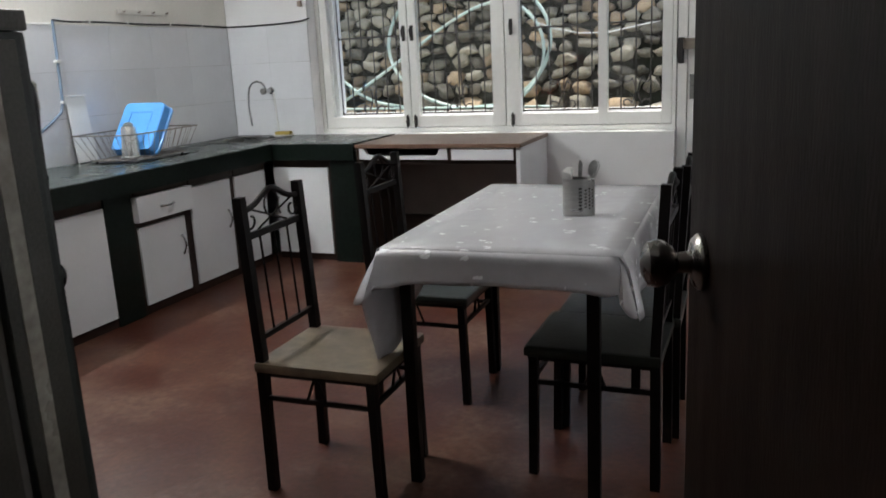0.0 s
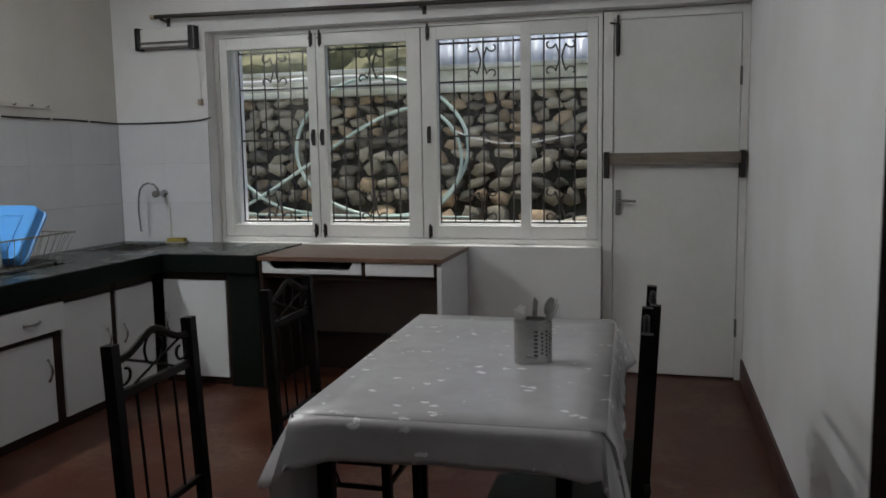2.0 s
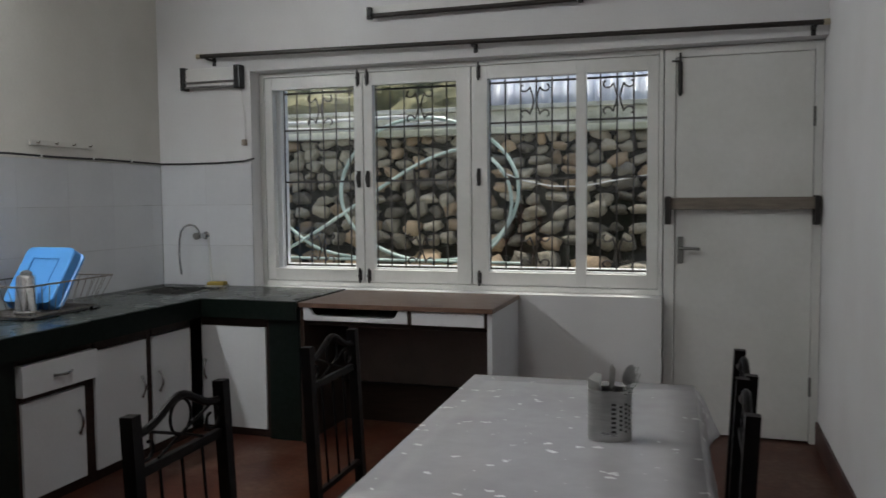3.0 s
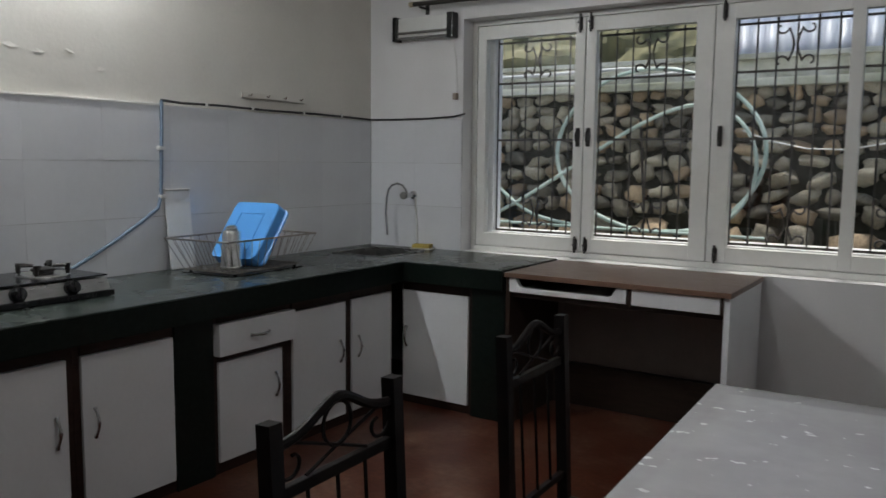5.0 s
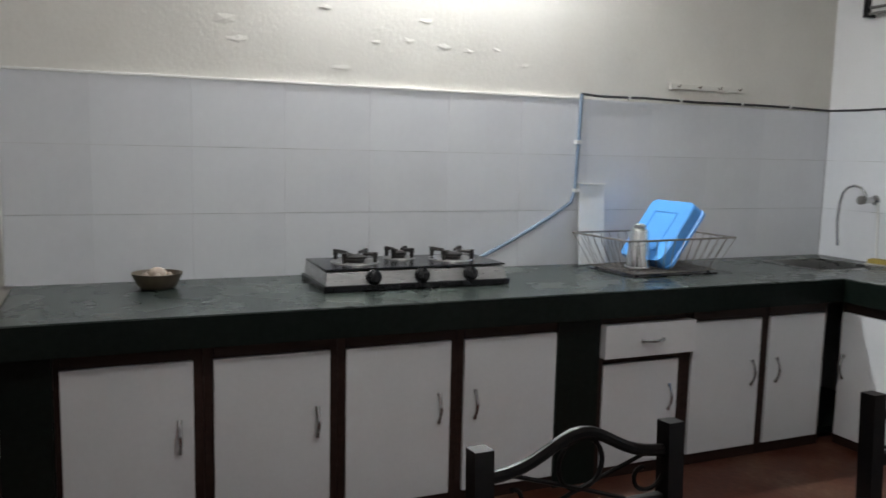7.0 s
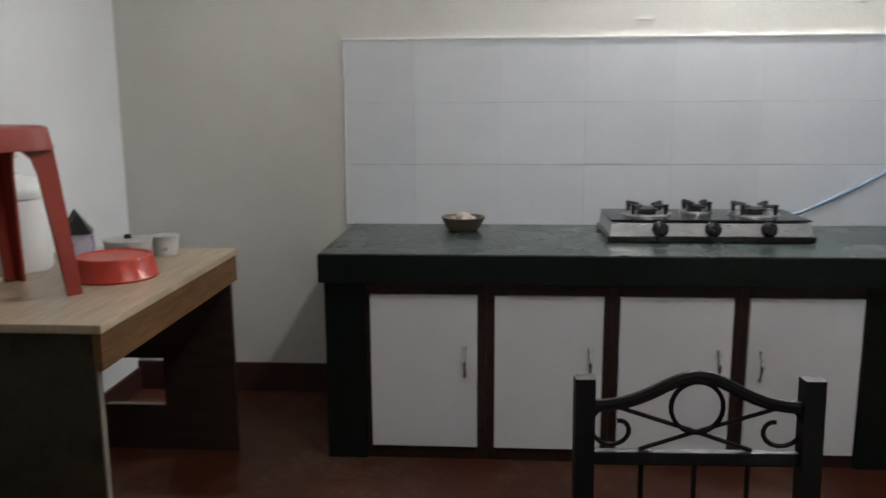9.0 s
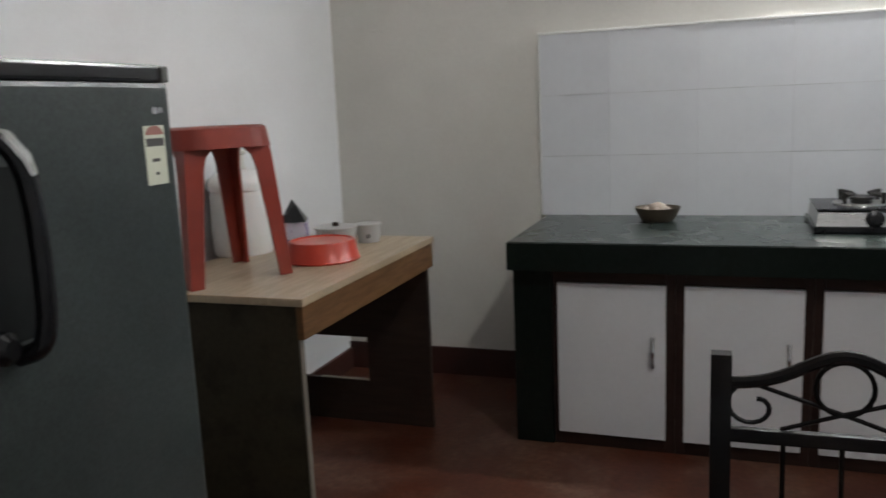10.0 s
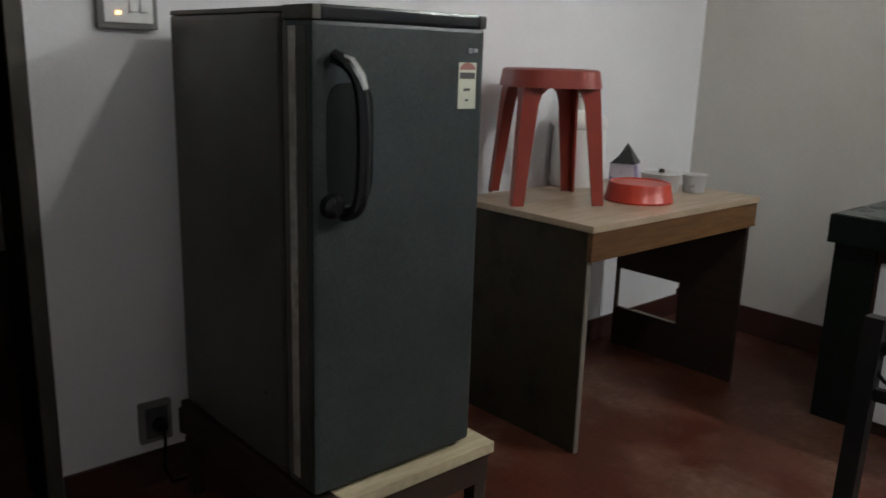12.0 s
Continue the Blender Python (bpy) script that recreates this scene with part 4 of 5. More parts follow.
def rsq_xz(w_, h_, y_, r=0.03, n=5):
    """Rounded rectangle standing upright: half width w_, half height h_, at depth y_."""
    out = []
    for q in range(4):
        cx, cz = (w_ - r) * (1, -1, -1, 1)[q], h_ + (h_ - r) * (1, 1, -1, -1)[q]
        for i in range(n + 1):
            a = radians(90 * q + 90 * i / n)
            out.append((cx + r * math.cos(a), cz + r * math.sin(a), y_))
    return out


def loft(shape, loops, cap0=True, cap1=True):
    n = len(loops[0])
    vs = [p for l in loops for p in l]
    fs = [(k * n + i, k * n + (i + 1) % n, (k + 1) * n + (i + 1) % n, (k + 1) * n + i) for k in range(len(loops) - 1) for i in range(n)]
    if cap0:
        fs.append(tuple(range(n))[::-1])
    if cap1:
        fs.append(tuple((len(loops) - 1) * n + i for i in range(n)))
    return shape.add(vs, fs, True)


part("seat", loft(Shape(), [rsq(hs + 0.020, zt - 0.062, 0.095), rsq(hs + 0.014, zt - 0.02, 0.095), rsq(hs + 0.012, zt - 0.006, 0.095), rsq(hs + 0.002, zt, 0.09), rsq(hs - 0.02, zt - 0.002, 0.08)]), M_RED, st, "red moulded seat with rounded rim")
for q in range(4):
    sx, sy = (1, -1, -1, 1)[q], (1, 1, -1, -1)[q]
    loops = []
    for z, off, wd in ((zt - 0.05, 0.117, 0.100), (zt - 0.068, 0.119, 0.080), (zt - 0.085, 0.121, 0.064), (zt - 0.12, 0.124, 0.056), (0.0, 0.148, 0.040)):
        e = off + 0.014
        loops.append([(sx * e, sy * e, z), (sx * (e - wd), sy * e, z), (sx * (e - wd), sy * (e - 0.008), z), (sx * (e - 0.008), sy * (e - 0.008), z), (sx * (e - 0.008), sy * (e - wd), z), (sx * e, sy * (e - wd), z)])
    part("leg", loft(Shape(), loops), M_RED, st, "splayed red leg")

# things on the side desk
o = (1.008, -4.758, 0.758)
jar = thing("water_container", o, "white plastic water container with a domed lid", "container")
part("body", Shape().lathe([(0.098, 0), (0.104, 0.01), (0.106, 0.10), (0.104, 0.20), (0.098, 0.225)], seg=28), M_PLWHITE, jar, "white cylindrical body")
part("lid", Shape().lathe([(0.104, 0.2255), (0.108, 0.238), (0.104, 0.262), (0.08, 0.285), (0.03, 0.296), (0.0, 0.297)], seg=28), M_PLWHITE, jar, "domed white lid")
part("knob", Shape().lathe([(0.03, 0.2965), (0.024, 0.31), (0.024, 0.345), (0.034, 0.35), (0.034, 0.36), (0, 0.362)], seg=18), M_CREAMPL, jar)
o = (0.840, -4.650, 0.758)
pk = thing("snack_packet", o, "white and purple printed packet with a black folded top", "packet", rz=25)
part("body", loft(Shape(), [rsq(0.05, 0, 0.012, 3), rsq(0.054, 0.04, 0.012, 3), rsq(0.052, 0.09, 0.012, 3)]), M_PURPLE, pk, "purple-printed white packet")
part("folded_top", Shape().add([(-0.055, -0.05, 0.0905), (0.06, -0.05, 0.0905), (0.06, 0.05, 0.0905), (-0.055, 0.05, 0.0905), (-0.05, -0.005, 0.165), (-0.02, 0.01, 0.15)], [(0, 3, 2, 1), (0, 1, 5, 4), (1, 2, 5), (2, 3, 4, 5), (3, 0, 4)]), M_PLBLACK, pk, "black folded top")
o = (1.090, -4.402, 0.758)
bw = thing("plastic_basin", o, "bright red plastic basin turned upside down", "basin")
part("bowl", Shape().lathe([(0.122, 0.0), (0.124, 0.005), (0.120, 0.009), (0.110, 0.060), (0.107, 0.066), (0.100, 0.067), (0.096, 0.062), (0.0, 0.060)], seg=32), M_RED2, bw)
for px, py, r, h, lid in ((0.845, -4.475, 0.076, 0.066, True), (0.740, -4.395, 0.046, 0.062, False)):
    o = (px, py, 0.758)
    cb2 = thing("plastic_tub", o, "clear plastic food tub", "tub", "clear tubs on the desk")
    part("tub", Shape().lathe([(r * 0.86, 0), (r, h), (r - 0.002, h), (r * 0.86 - 0.002, 0.002), (0, 0.002)], seg=20), M_FROST, cb2)
    part("lid", Shape().lathe([(r + 0.003, h + 0.0005), (r + 0.003, h + 0.006), (0, h + 0.007)], seg=20), M_FROST, cb2)
    if lid:
        part("lid_knob", Shape().lathe([(0.012, h + 0.0075), (0.010, h + 0.02), (0, h + 0.022)], seg=12), M_DESKDARK, cb2, "small brown knob")

# ---------------------------------------------------------------- switches on the south wall
o = (2.718, YS, 1.34)
sw = thing("switch_board", o, "grey-framed white switch board with a lit indicator", "switch")
part("frame", Shape(o).box(2.642, 2.794, YS + 0.0005, YS + 0.02, 1.283, 1.398, 0.004), M_GREY, sw, "dull grey frame")
part("plate", Shape(o).box(2.656, 2.780, YS + 0.0205, YS + 0.025, 1.298, 1.384, 0.002), M_PLWHITE, sw, "glossy white plate")
for x in (2.672, 2.70):
    part("rocker", Shape(o).box(x, x + 0.018, YS + 0.0255, YS + 0.031, 1.325, 1.358, 0.002), M_PLWHITE, sw)
part("indicator", Shape(o).box(2.738, 2.752, YS + 0.0255, YS + 0.028, 1.318, 1.326), M_GLOW, sw, "small glowing orange indicator")
o = (2.706, YS, 0.195)
so = thing("power_socket", o, "dark grey power socket with a plug in it", "socket")
part("plate", Shape(o).box(2.660, 2.752, YS + 0.0005, YS + 0.022, 0.135, 0.255, 0.004), M_GREY, so)
part("insert", Shape(o).box(2.674, 2.738, YS + 0.0225, YS + 0.028, 0.150, 0.242, 0.002), M_STICKERDARK, so)
part("plug", Shape(o).lathe([(0.022, 0), (0.022, 0.02), (0.012, 0.035)], seg=14, m=Matrix.Translation((2.700, YS + 0.0285, 0.19)) @ Matrix.Rotation(radians(-90), 4, "X")), M_PLBLACK, so, "black plug")
part("cord", Shape(o).tube([(2.700, YS + 0.06, 0.19), (2.702, YS + 0.07, 0.15), (2.70, YS + 0.05, 0.06), (2.68, YS + 0.05, 0.012), (2.60, YS + 0.06, 0.010)], 0.005, 6), M_PLBLACK, so)

# ---------------------------------------------------------------- hob
o = (0.28, -2.49, ZT)
hob = thing("gas_hob", o, "steel three-burner gas hob with black knobs", "gas hob")
part("tray", Shape(o).box(0.105, 0.450, -2.868, -2.128, ZT + 0.002, ZT + 0.024, 0.004), M_PLBLACK, hob, "black base")
body = Shape(o)
x0, x1, ya, yb = 0.115, 0.438, -2.858, -2.138
body.add([(x0, ya, ZT + 0.0245), (x1, ya, ZT + 0.0245), (x1, yb, ZT + 0.0245), (x0, yb, ZT + 0.0245), (x0, ya + 0.006, ZT + 0.076), (x1 - 0.012, ya + 0.006, ZT + 0.070), (x1 - 0.012, yb - 0.006, ZT + 0.070), (x0, yb - 0.006, ZT + 0.076)],
         [(0, 3, 2, 1), (4, 5, 6, 7), (0, 1, 5, 4), (1, 2, 6, 5), (2, 3, 7, 6), (3, 0, 4, 7)])
part("body", body, M_STEEL, hob, "shiny stainless steel body")
part("top_plate", Shape(o).box(x0 + 0.004, x1 - 0.010, ya + 0.004, yb - 0.004, ZT + 0.0765, ZT + 0.082, 0.002), M_PLBLACK, hob, "dark glossy top plate")
for y in (-2.678, -2.490, -2.292):
    mm = Matrix.Translation((0.433, y, ZT + 0.048)) @ Matrix.Rotation(radians(76), 4, "Y")
    part("knob", Shape(o).lathe([(0.030, 0.0), (0.030, 0.004), (0.024, 0.006), (0.022, 0.026), (0.019, 0.028), (0, 0.028)], seg=18, m=mm).box(-0.02, 0.02, -0.004, 0.004, 0.0282, 0.036, 0.001, m=mm), M_PLBLACK, hob, "black control knob")
for bxx, y, r in ((0.27, -2.70, 0.085), (0.20, -2.497, 0.055), (0.27, -2.30, 0.085)):
    zb = ZT + 0.0825
    part("drip_ring", Shape(o).lathe([(r + 0.008, 0), (r + 0.006, 0.006), (r - 0.014, 0.004), (r - 0.02, 0.001)], at=(bxx, y, zb), seg=24), M_STEEL, hob)
    bn = part("burner", Shape(o).lathe([(r * 0.42, 0.0), (r * 0.42, 0.012), (r * 0.5, 0.016), (r * 0.5, 0.024), (r * 0.3, 0.029), (0, 0.029)], at=(bxx, y, zb), seg=20), M_BLACK, hob, "black burner head")
    for k in range(4):
        a = radians(45 + 90 * k)
        ca_, sa_ = math.cos(a), math.sin(a)
        part("pan_support", Shape(o).tube([(bxx + ca_ * r, y + sa_ * r, zb + 0.004), (bxx + ca_ * r, y + sa_ * r, zb + 0.042), (bxx + ca_ * r * 0.92, y + sa_ * r * 0.92, zb + 0.036), (bxx + ca_ * r * 0.4, y + sa_ * r * 0.4, zb + 0.034)], [0.007, 0.011, 0.009, 0.006], 6), M_BLACK, hob, "black pan support")

hose = thing("gas_hose", (0.02, -1.57, 1.1), "blue-grey rubber gas hose running down the tiles", "hose")
oo = (0.02, -1.57, 1.1)
hpts = [(0.022, -1.562, 1.535), (0.022, -1.566, 1.40), (0.022, -1.572, 1.25), (0.022, -1.578, 1.10), (0.024, -1.60, 1.045), (0.026, -1.68, 0.995), (0.03, -1.80, 0.93), (0.035, -1.93, 0.865), (0.05, -2.05, 0.815), (0.08, -2.14, 0.80), (0.112, -2.16, 0.80)]
part("tube", Shape(oo).tube(hpts, 0.0085, 8), M_GASHOSE, hose)
for z in (1.32, 1.10):
    part("clip", Shape(oo).box(0.0135, 0.034, -1.588, -1.556, z - 0.008, z + 0.008, 0.002), M_PLWHITE, hose)

cab = thing("wall_cable", (0.016, -0.8, 1.53), "black cable along the top of the tiles", "cable")
oo = (0.016, -0.8, 1.53)
cp = [(0.016, -1.56, 1.538), (0.016, -1.45, 1.531), (0.016, -1.2, 1.534), (0.016, -0.9, 1.529), (0.016, -0.5, 1.531), (0.016, -0.2, 1.527), (0.018, -0.018, 1.523), (0.2, -0.016, 1.520), (0.45, -0.016, 1.522), (0.62, -0.016, 1.53), (0.69, -0.012, 1.545)]
part("wire", Shape(oo).tube(cp, 0.0055, 6), M_RUBBER, cab)
for y in (-1.3, -1.0, -0.62, -0.3):
    part("clip", Shape(oo).box(0.0135, 0.024, y - 0.006, y + 0.006, 1.522, 1.541, 0.001), M_PLWHITE, cab)
hk = thing("hook_rail", (0.008, -0.83, 1.60), "thin wooden hook rail painted the wall's colour", "hook rail")
part("rail", Shape((0.008, -0.83, 1.60)).box(0.0005, 0.014, -1.06, -0.60, 1.585, 1.612, 0.002), M_CREAM, hk)
for i in range(4):
    y = -1.02 + i * 0.125
    part("hook", Shape((0.008, -0.83, 1.60)).tube([(0.0145, y, 1.60), (0.03, y, 1.596), (0.036, y, 1.606)], 0.003, 6), M_BARWOOD, hk)

# ---------------------------------------------------------------- dish rack and what is in it
o = (0.285, -1.325, ZT)
rk = thing("dish_rack", o, "steel wire dish rack on the worktop", "dish rack", rz=4)
bx0, by0, rx0, ry0, hz = 0.15, 0.225, 0.19, 0.30, 0.160


def rect(hx_, hy_, z):
    return [(-hx_, -hy_, z), (hx_, -hy_, z), (hx_, hy_, z), (-hx_, hy_, z)]


part("rim", Shape().tube(rect(rx0, ry0, hz), 0.0042, 6, closed=True), M_WIRE, rk)
part("base_wire", Shape().tube(rect(bx0, by0, 0.016), 0.003, 6, closed=True), M_WIRE, rk)
for i in range(13):
    u = -1 + 2 * i / 12
    part("wire", Shape().tube([(-rx0, ry0 * u, hz), (-bx0, by0 * u, 0.016), (bx0, by0 * u, 0.016), (rx0, ry0 * u, hz)], 0.0018, 5), M_WIRE, rk)
for i in range(9):
    u = -1 + 2 * i / 8
    part("wire", Shape().tube([(rx0 * u, -ry0, hz), (bx0 * u, -by0, 0.016), (bx0 * u, by0, 0.016), (rx0 * u, ry0, hz)], 0.0018, 5), M_WIRE, rk)
for sx in (-1, 1):
    for sy in (-1, 1):
        part("foot", Shape().lathe([(0.008, 0), (0.007, 0.014), (0, 0.0145)], at=(sx * bx0 * 0.9, sy * by0 * 0.9, 0.0005), seg=10), M_PLBLACK, rk)
part("drip_tray", Shape().box(-bx0 - 0.012, bx0 + 0.012, -by0 - 0.012, by0 + 0.012, 0.0005, 0.0045, 0.001), M_PLBLACK, rk, "dark drip tray")

bl = new("plastic_tray")
bl.matrix_basis = pose(0.275, -1.395, ZT + 0.062, 0, 0, 3) @ pose(0, 0, 0, -37, 0, 0)
tagged(bl, "blue plastic box leaning back in the dish rack", "tray")
tr = loft(Shape(), [[(x, y, z) for x, z, y in rsq_xz(w_, 0.155, y_)] for w_, y_ in ((0.135, 0.0), (0.141, 0.006), (0.145, 0.05))])
part("tray_body", tr, M_BLUE, bl)
part("rim", loft(Shape(), [[(x, y, z) for x, z, y in rsq_xz(w_, 0.155, y_)] for w_, y_ in ((0.149, 0.0505), (0.156, 0.053), (0.157, 0.064), (0.152, 0.068))]), M_BLUE, bl, "thick blue rim")
part("foot_ridge", Shape().box(-0.07, 0.07, -0.0045, -0.0005, 0.045, 0.05, 0.001).box(-0.07, 0.07, -0.0045, -0.0005, 0.245, 0.25, 0.001).box(-0.075, -0.07, -0.0045, -0.0005, 0.045, 0.25, 0.001).box(0.07, 0.075, -0.0045, -0.0005, 0.045, 0.25, 0.001), M_BLUE, bl)
o = (0.315, -1.425, ZT + 0.020)
gl = thing("steel_tumbler", o, "tapered stainless steel tumbler upside down in the rack", "tumbler")
part("cup", Shape().lathe([(0.056, 0), (0.056, 0.005), (0.053, 0.008), (0.041, 0.165), (0.037, 0.172), (0.018, 0.178), (0, 0.178)], seg=28), M_SHINY, gl)
part("rim", Shape().lathe([(0.0565, 0.0005), (0.0585, 0.005), (0.0565, 0.010)], seg=28), M_STEEL, gl)
part("foot", Shape().lathe([(0.027, 0.1775), (0.025, 0.188), (0.012, 0.196), (0, 0.197)], seg=20), M_STEEL, gl)
wt = new("white_board")
wt.matrix_basis = pose(0.052, -1.490, ZT + 0.002, 0, -6, 0)
tagged(wt, "white plastic board leaning on the tiles", "chopping board")
part("board", Shape().box(0.0, 0.010, -0.070, 0.070, 0, 0.368, 0.004), M_PLWHITE, wt)
part("lip", Shape().box(0.0, 0.020, -0.072, 0.072, 0.3685, 0.376, 0.002), M_PLWHITE, wt)

# ---------------------------------------------------------------- tap, sponge, bowl
o = (0.335, -0.016, 1.07)
tp = thing("wall_tap", o, "chrome wall tap with a swan-neck spout", "tap")
part("flange", Shape(o).lathe([(0.026, 0), (0.024, 0.008), (0.012, 0.012)], seg=18, m=Matrix.Translation((0.335, -0.0135, 1.07)) @ Matrix.Rotation(radians(90), 4, "X")), M_CHROME, tp)
part("valve", Shape(o).tube([(0.335, -0.022, 1.07), (0.335, -0.10, 1.07)], [0.014, 0.018], 12), M_CHROME, tp)
part("spout", Shape(o).tube([(0.333, -0.075, 1.075), (0.325, -0.08, 1.105), (0.305, -0.085, 1.13), (0.27, -0.09, 1.14), (0.235, -0.095, 1.128), (0.212, -0.10, 1.10), (0.203, -0.104, 1.05), (0.198, -0.106, 0.96), (0.206, -0.108, 0.89), (0.214, -0.110, 0.83)], 0.0068, 10), M_CHROME, tp, "curved thin spout")
part("tap_handle", Shape(o).lathe([(0.012, 0), (0.022, 0.008), (0.022, 0.022), (0.010, 0.028), (0, 0.028)], seg=12, m=Matrix.Translation((0.335, -0.101, 1.07)) @ Matrix.Rotation(radians(90), 4, "X")), M_GREY, tp, "dark round handle")
part("pipe", Shape(o).tube([(0.352, -0.018, 1.06), (0.362, -0.018, 0.95), (0.37, -0.018, 0.78)], 0.006, 6), M_PLWHITE, tp, "thin white pipe on the tiles")
o = (0.445, -0.075, ZT)
sp = thing("dish_sponge", o, "yellow sponge on a soap dish by the tap", "sponge", rz=12)
part("sponge", Shape().box(-0.055, 0.055, -0.03, 0.03, 0.008, 0.030, 0.006), M_SPONGE, sp)
part("dish", Shape().box(-0.065, 0.065, -0.036, 0.036, 0.0005, 0.0075, 0.002), M_CREAMPL, sp)
o = (0.175, -3.405, ZT)
bo = thing("small_bowl", o, "small dark brown bowl holding a pale bulb", "bowl")
part("bowl", Shape().lathe([(0.055, 0.0005), (0.068, 0.012), (0.085, 0.048), (0.088, 0.056), (0.082, 0.056), (0.070, 0.03), (0.05, 0.018), (0, 0.016)], seg=24), M_BOWLWOOD, bo)
gb = thing("garlic_bulb", (0.175, -3.405, ZT + 0.018), "pale garlic bulb in the small bowl", "garlic")
part("clove", Shape().lathe([(0.0, 0.0), (0.024, 0.005), (0.034, 0.022), (0.034, 0.036), (0.026, 0.049), (0.012, 0.056), (0, 0.058)], seg=14), M_GARLIC, gb)
for k in range(5):
    a = radians(72 * k)
    part("clove", Shape().lathe([(0, 0), (0.016, 0.008), (0.017, 0.02), (0.008, 0.034), (0, 0.038)], at=(0.042 * math.cos(a), 0.042 * math.sin(a), 0.004), seg=10), M_GARLIC, gb)

# ---------------------------------------------------------------- cutlery holder
o = (3.115, -2.600, 0.7565)
ch = thing("cutlery_holder", o, "oval stainless steel cutlery holder pierced with holes", "cutlery holder", rz=12)


def oval(z, grow=0.0, n=44):
    """Stadium outline of the holder, its long way across."""
    out = []
    for i in range(n):
        t = 2 * math.pi * i / n
        out.append((math.copysign(abs(math.cos(t)) ** 0.8, math.cos(t)) * (0.048 + grow), math.sin(t) * (0.030 + grow), z))
    return out


def pierced():
    n, rows, h = 44, 22, 0.110
    vs = [p for k in range(rows + 1) for p in oval(h * k / rows)]
    fs = []
    for k in range(rows):
        for i in range(n):
            if 3 < k < 17 and k % 2 == (i // 2) % 2 and i % 2 and not 14 < i < 33:
                continue
            j = (i + 1) % n
            fs.append((k * n + i, k * n + j, (k + 1) * n + j, (k + 1) * n + i))
    fs.append(tuple(range(n))[::-1])
    return Shape().add(vs, fs, True)


part("cup", pierced(), M_STEEL, ch, "oval steel cup pierced with small holes")
# Added dark wall puts the shade inside the steel cup into colour.
part("cup_liner", loft(Shape(), [oval(0.003, -0.003), oval(0.100, -0.003), oval(0.100, -0.005), oval(0.006, -0.005)], False), M_STICKERDARK, ch, "added inner wall, coloured dark for the shade inside")
part("rim", Shape().tube(oval(0.110), 0.002, 5, closed=True), M_STEEL, ch)


def cutlery(name, label, x, y, dx, dy, ln, kind, m_):
    c = thing(name, (3.115 + x, -2.600 + y, 0.7605), label, name)
    top = Vector((dx, dy, ln))
    s = Shape().tube([(0, 0, 0.004), top * 0.7, top], [0.0022, 0.0022, 0.003], 6)
    part("stem", s, m_, c)
    d = top.normalized()
    sd_ = Vector((0.9, 0.3, 0)).normalized()
    if kind == "spoon":
        pts = [(top + d * (0.026 + 0.024 * math.cos(a)) + sd_ * 0.0125 * math.sin(a)) for a in [2 * math.pi * i / 14 for i in range(14)]]
        nrm = d.cross(sd_) * 0.002
        part("bowl", Shape().add([p + nrm for p in pts] + [p - nrm for p in pts], [tuple(range(14)), tuple(range(27, 13, -1))] + [(i, (i + 1) % 14, (i + 1) % 14 + 14, i + 14) for i in range(14)]), m_, c)
    elif kind == "fork":
        f = Shape()
        for k in range(4):
            q = (k - 1.5) * 0.006
            f.tube([top, top + d * 0.014 + sd_ * q, top + d * 0.045 + sd_ * q], 0.0014, 5)
        part("tines", f, m_, c)
    else:
        f = Shape()
        nrm = d.cross(sd_) * 0.0008
        bp = [top - sd_ * 0.004, top + sd_ * 0.008, top + d * 0.05 + sd_ * 0.009, top + d * 0.062, top + d * 0.05 - sd_ * 0.004]
        f.add([p + nrm for p in bp] + [p - nrm for p in bp], [(0, 1, 2, 3, 4), (9, 8, 7, 6, 5)] + [(i, (i + 1) % 5, (i + 1) % 5 + 5, i + 5) for i in range(5)])
        part("blade", f, m_, c)


cutlery("knife", "steel table knife in the holder", -0.004, 0.002, 0.004, 0.004, 0.100, "knife", M_STEEL)
cutlery("spoon", "steel spoon in the holder", 0.004, 0.008, 0.028, 0.006, 0.112, "spoon", M_STEEL)
cutlery("fork", "steel fork in the holder", 0.000, -0.004, 0.038, 0.004, 0.116, "fork", M_STEEL)
cutlery("fork", "steel fork in the holder", 0.002, -0.010, 0.040, -0.003, 0.106, "fork", M_STEEL)
nk = thing("paper_napkin", (3.0815, -2.5945, 0.7750), "folded white paper napkin in the steel holder", "napkin", rz=20)
part("paper", Shape().add([(-0.012, -0.01, 0.0), (0.012, -0.012, 0.0), (0.014, 0.010, 0.0), (-0.012, 0.012, 0.0), (-0.018, -0.006, 0.115), (0.006, -0.014, 0.104), (0.016, 0.008, 0.121), (-0.008, 0.013, 0.110), (0.0, 0.0, 0.126)],
                          [(0, 3, 2, 1), (0, 1, 5, 4), (1, 2, 6, 5), (2, 3, 7, 6), (3, 0, 4, 7), (4, 5, 8), (5, 6, 8), (6, 7, 8), (7, 4, 8)]), M_PLWHITE, nk)

# ---------------------------------------------------------------- north wall fittings
o = (2.1, -0.08, 2.14)
rod = thing("curtain_rod", o, "long dark curtain rod over the window and door", "curtain rod")
part("pole", Shape(o).tube([(0.375, -0.08, 2.170), (1.4, -0.08, 2.155), (2.6, -0.08, 2.139), (3.86, -0.08, 2.122)], 0.0135, 10), M_ROD, rod)
for x, z in ((0.362, 2.170), (3.870, 2.122)):
    part("finial", Shape(o).tube([(x - 0.014, -0.08, z), (x + 0.014, -0.08, z)], 0.0155, 10), M_BRASS, rod, "worn brass end piece")
